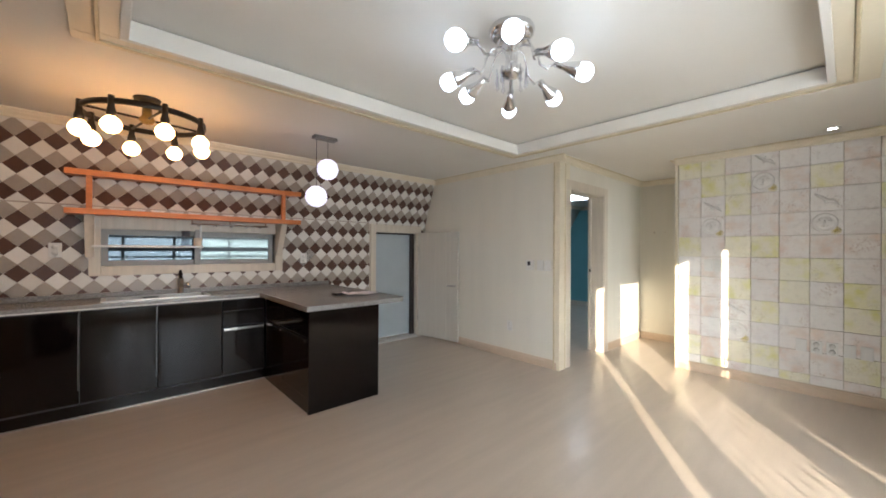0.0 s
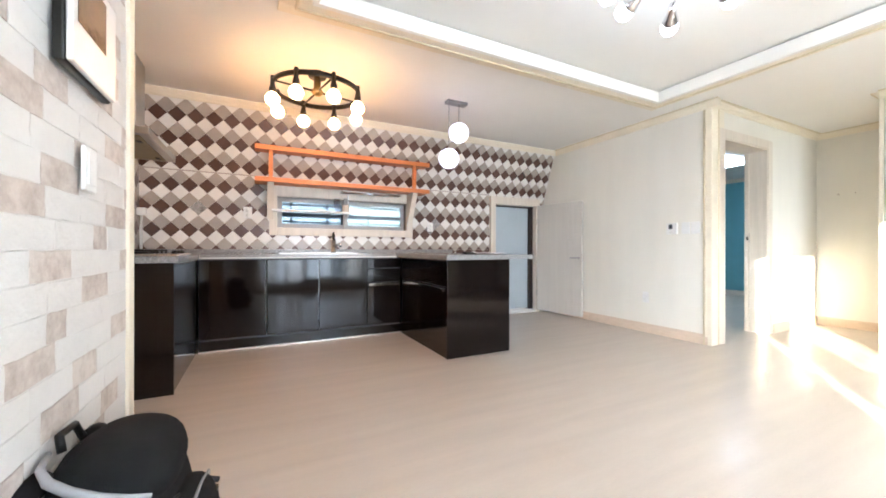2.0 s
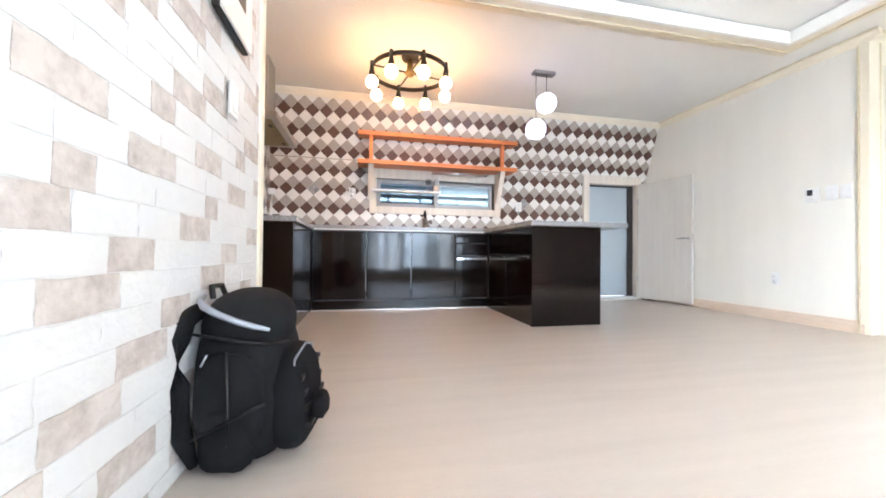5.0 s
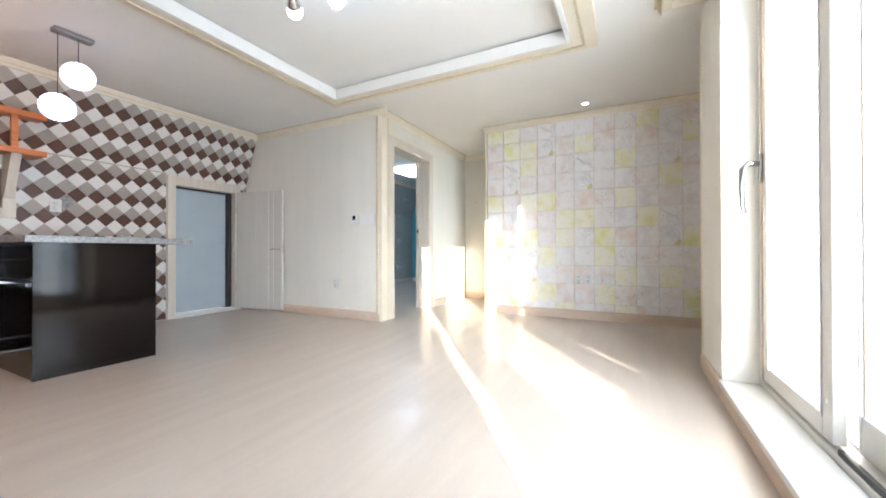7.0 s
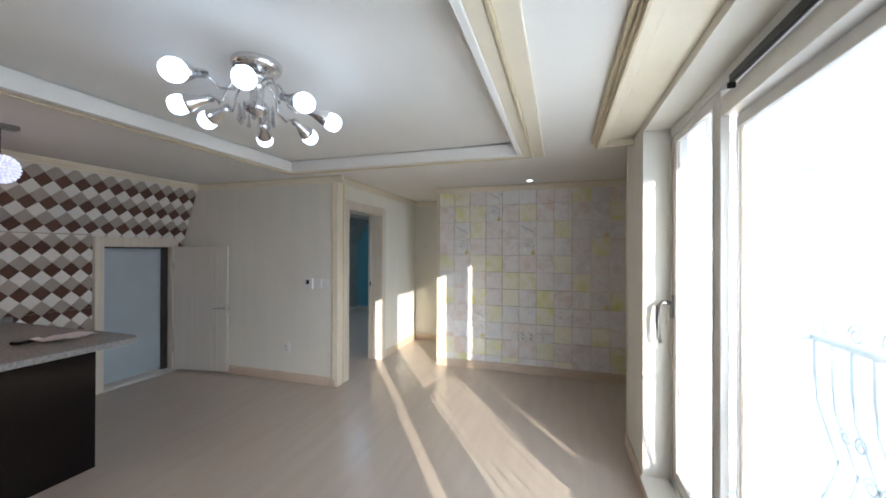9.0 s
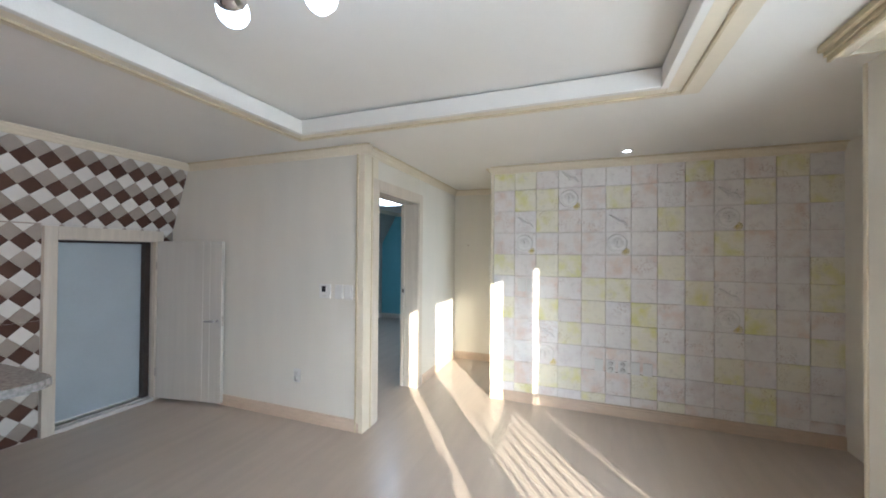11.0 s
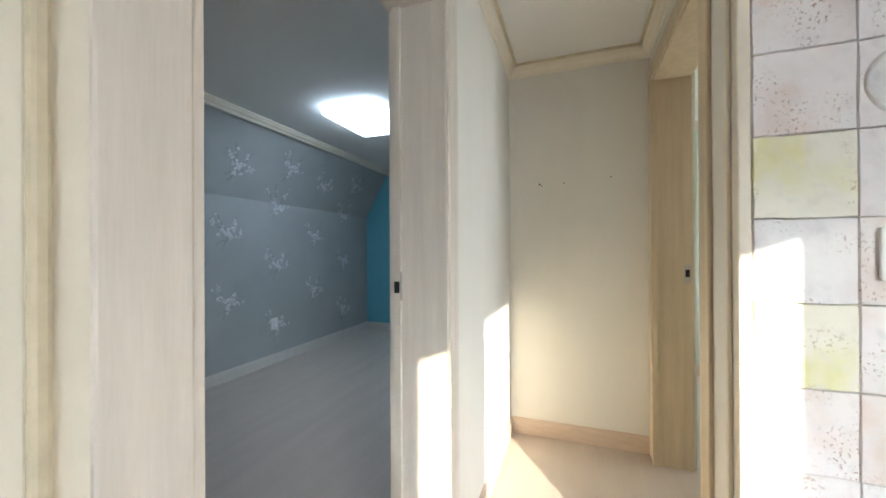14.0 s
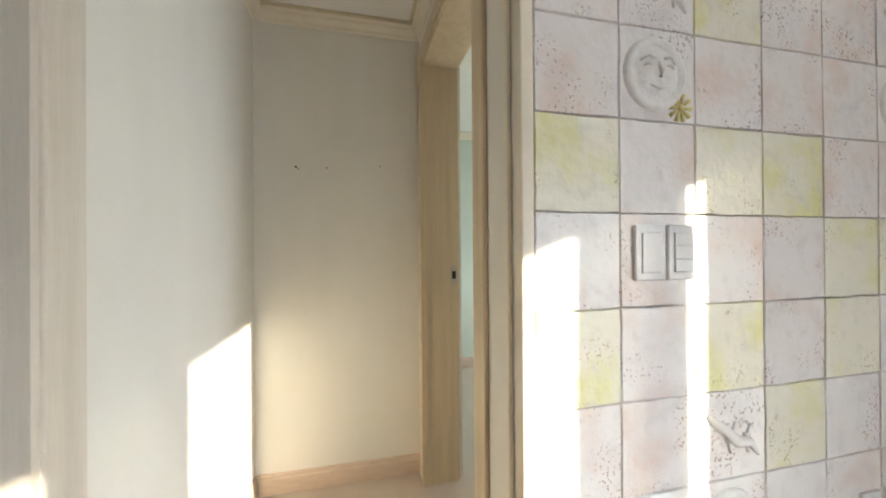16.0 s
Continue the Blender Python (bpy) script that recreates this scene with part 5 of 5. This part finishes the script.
meshes = {}
for r, line in enumerate(ROWS):
    for c, k in enumerate(line):
        zt = ZS - r * SQ
        hgt = (SQ - 0.0025) if r < 10 else zt - 0.0025 - 0.102
        y = YS - c * SP
        v = rnd.randrange(3)
        key = (k, v, r == 10)
        if key not in meshes:
            meshes[key] = stone_mesh(SP - 0.0025, hgt, SM[k], hash((ord(k), v, r == 10)))
        m = Matrix.Translation((XS, y - 0.002, zt - 0.002 - hgt)) @ pose(0, 0, 0, rz=-90)
        m = m @ pose(0, 0, 0, rx=rnd.uniform(-0.4, 0.4), rz=rnd.uniform(-0.3, 0.3))
        t = piece("stone_tile", meshes[key], stone_wall, m)
        if k == "R":
            upper = r + 1 < len(ROWS) and ROWS[r + 1][c] == "R" and (r == 0 or ROWS[r - 1][c] != "R")
            cx, cz = (SP - 0.004) / 2, hgt / 2
            if upper:
                g = tube([(0.03, -0.021, cz + 0.05), (0.07, -0.026, cz + 0.02), (0.11, -0.028, cz - 0.015), (0.15, -0.026, cz - 0.02), (0.185, -0.022, cz - 0.06)], [0.006, 0.012, 0.015, 0.011, 0.003], 8)
                for dx, dz in ((0.085, -0.045), (0.10, 0.03), (0.14, -0.05), (0.15, 0.02)):
                    add_tube(g, [(dx, -0.022, cz), (dx + 0.012, -0.021, cz + dz)], 0.004, 6)
                rel = part("relief", g, M_STONE_R, t, "", True)
            else:
                g = lathe([(0, 0.020), (0.03, 0.018), (0.052, 0.012), (0.066, 0.006), (0.076, 0.013), (0.084, 0.008), (0.087, 0.0)], 28, Matrix.Translation((cx - 0.01, -0.019, cz)) @ pose(0, 0, 0, rx=90))
                add_tube(g, [(cx - 0.012, -0.037, cz + 0.024), (cx - 0.010, -0.046, cz - 0.002), (cx - 0.012, -0.040, cz - 0.014)], [0.003, 0.007, 0.005], 6)
                for s in (-1, 1):
                    add_tube(g, [(cx - 0.01 + s * 0.012, -0.037, cz + 0.030), (cx - 0.01 + s * 0.030, -0.038, cz + 0.036), (cx - 0.01 + s * 0.048, -0.032, cz + 0.024)], 0.0035, 6)
                    add_tube(g, [(cx - 0.01 + s * 0.018, -0.036, cz + 0.014), (cx - 0.01 + s * 0.030, -0.038, cz + 0.017), (cx - 0.01 + s * 0.042, -0.034, cz + 0.012)], [0.002, 0.005, 0.002], 6)
                add_tube(g, [(cx - 0.034, -0.035, cz - 0.030), (cx - 0.01, -0.038, cz - 0.038), (cx + 0.014, -0.035, cz - 0.030)], [0.002, 0.005, 0.002], 6)
                rel = part("relief", g, M_STONE_R, t, "", True)
                g = lathe([(0, 0.010), (0.008, 0.008), (0.010, 0.0)], 10, Matrix.Translation((0.165, -0.019, 0.035)) @ pose(0, 0, 0, rx=90))
                for q in range(10):
                    a = q * math.pi / 5
                    add_tube(g, [(0.165 + 0.008 * math.cos(a), -0.022, 0.035 + 0.008 * math.sin(a)), (0.165 + 0.034 * math.cos(a), -0.022, 0.035 + 0.034 * math.sin(a))], [0.003, 0.006], 5)
                part("flower", g, M_FLOWER, t, "small yellow relief flower", True)

# bricks
brick_wall = wall_obs["wall_brick"]
BL, BH, BZ, BP = 0.197, 0.0732, 0.053, 0.571
brick_me = {}


def brick_mesh(w, h, material, seed):
    r = random.Random(seed)
    pts = []
    for (ax, az), (bx, bz) in (((0, 0), (w, 0)), ((w, 0), (w, h)), ((w, h), (0, h)), ((0, h), (0, 0))):
        for k in range(4):
            t = k / 4
            pts.append((ax + (bx - ax) * t + r.uniform(-0.002, 0.002), az + (bz - az) * t + r.uniform(-0.002, 0.002)))
    return tile_mesh("brick", pts, 0.0028, 0.05, material)


rest = []
rb = random.Random(11)
# where a beige brick starts in each course, and its length; the courses repeat
COURSES = ((-3.475, 0.197), (-3.317, 0.16), (-3.607, 0.197), (-3.451, 0.098), (-3.262, 0.197), (-3.523, 0.197), (-3.182, 0.11), (-3.656, 0.197), (-3.478, 0.197), (-3.311, 0.15))
for r in range(-1, 33):
    z = max(0.004, BZ + r * BH)
    hh = min(BZ + (r + 1) * BH, H) - z - 0.002
    if hh < 0.01:
        continue
    start, long_ = COURSES[(r - 6) % 10]
    start -= 0.19 * ((r - 6) // 10)
    y = start + BP * math.floor((-5.2 - start) / BP)
    spans = []
    while y < YBR - 0.034:
        rem = BP - long_
        first = BL if rem > 0.38 and rb.random() < 0.6 else rem / 2
        spans += [(y, y + long_, "b"), (y + long_, y + long_ + first, "w"), (y + long_ + first, y + BP, "w")]
        y += BP
    for y0, y1, mt in spans:
        y1 = min(y1, YBR - 0.034)
        if y1 - y0 < 0.02:
            continue
        key = (mt, round(y1 - y0, 3), rb.randrange(2), round(hh, 3))
        if key not in brick_me:
            brick_me[key] = brick_mesh(y1 - y0 - 0.002, hh, M_BRICK_B if mt == "b" else M_BRICK_W, len(brick_me))
        m = Matrix.Translation((XBR, y0 + 0.0015, z)) @ pose(0, 0, 0, rz=90) @ pose(0, 0, 0, rx=rb.uniform(-0.6, 0.6))
        if y1 > -3.75:
            piece("brick", brick_me[key], brick_wall, m)
        else:
            rest.append((brick_me[key], m))
join_pieces("brick_field", rest, brick_wall, "whitewashed and beige bricks")

# printed blossom sprays on the bedroom wallpaper
def spray_mesh(seed, fold=None):
    """A printed spray of small five-petalled flowers on thin twigs; fold is the height above which it follows the leaning wall."""
    r = random.Random(seed)
    g = bmesh.new()
    arms = ([(-0.04, -0.19), (0.0, -0.10), (0.02, -0.04), (-0.05, 0.06), (-0.10, 0.16)], [(0.02, -0.04), (0.07, 0.03), (0.10, 0.12)],
            [(0.0, -0.10), (0.08, -0.06), (0.18, -0.02)], [(-0.02, -0.02), (-0.09, 0.03), (-0.17, 0.10)], [(0.0, -0.10), (-0.06, -0.11), (-0.10, -0.14)])
    for a in arms:
        add_tube(g, [(x, -0.001, z) for x, z in a], 0.0017, 4)
    nt = len(g.faces)
    spots = []
    for a in arms[:4]:
        for k in range(9):
            t = r.random() * (len(a) - 1)
            q = int(t)
            f = t - q
            x, z = a[q][0] * (1 - f) + a[q + 1][0] * f, a[q][1] * (1 - f) + a[q + 1][1] * f
            if z > -0.13:
                spots.append((x + r.gauss(0, 0.014), z + r.gauss(0, 0.014), r.uniform(0.009, 0.015)))
    spots += [(r.gauss(0.02, 0.035), r.gauss(-0.045, 0.028), r.uniform(0.013, 0.019)) for k in range(9)]
    for n_, (cx, cz, sz) in enumerate(spots):
        turn = r.random() * 6.3
        for q in range(5):
            a = q * 1.257 + turn
            px, pz = cx + sz * 0.6 * math.cos(a), cz + sz * 0.6 * math.sin(a)
            vs = [g.verts.new((px + sz * 0.46 * math.cos(b * 1.047), -0.0014 - 0.00012 * q - 0.00006 * n_, pz + sz * 0.46 * math.sin(b * 1.047))) for b in range(6)]
            g.faces.new(vs)
        g.faces.new([g.verts.new((cx + sz * 0.2 * math.cos(b * 1.257), -0.0022 - 0.00006 * n_, cz + sz * 0.2 * math.sin(b * 1.257))) for b in range(5)]).tag = True
    if fold is not None:
        for v in g.verts:
            if v.co.z > fold:
                v.co.y -= (v.co.z - fold) * BED_LEAN
    me = bpy.data.meshes.new("blossom")
    for i, f in enumerate(g.faces):
        f.material_index = 0 if i < nt or f.tag else 1
    g.to_mesh(me)
    g.free()
    me.materials.append(M_TWIG)
    me.materials.append(M_PETAL)
    return me


BED_LEAN = (0.58 - BED_TOP) / (H - 1.70)
sprays = [spray_mesh(i) for i in range(3)]
bed_back, bed_slope = wall_obs["wall_bedroom_back"], wall_obs["wall_bedroom_slope"]
bed_lean = Matrix.Translation((0, 0.58, 1.70)) @ pose(0, 0, 0, rx=math.degrees(math.atan(BED_LEAN)))
for i in range(7):
    for j in range(4):
        x = 0.65 + i * 0.595
        z = (0.43 if i % 2 == 0 else 0.10) + j * 0.645
        if z > 0.25 and z < 1.5:
            piece("blossom", sprays[(i + j) % 3], bed_back, Matrix.Translation((x, 0.579, z)))
        elif 1.5 <= z < 1.88:
            piece("blossom", spray_mesh(i, 1.70 - z), bed_back, Matrix.Translation((x, 0.578, z)))
        elif z >= 1.88:
            piece("blossom", sprays[(i + j) % 3], bed_slope, bed_lean @ Matrix.Translation((x, -0.001, min(z, 2.14) - 1.70)))
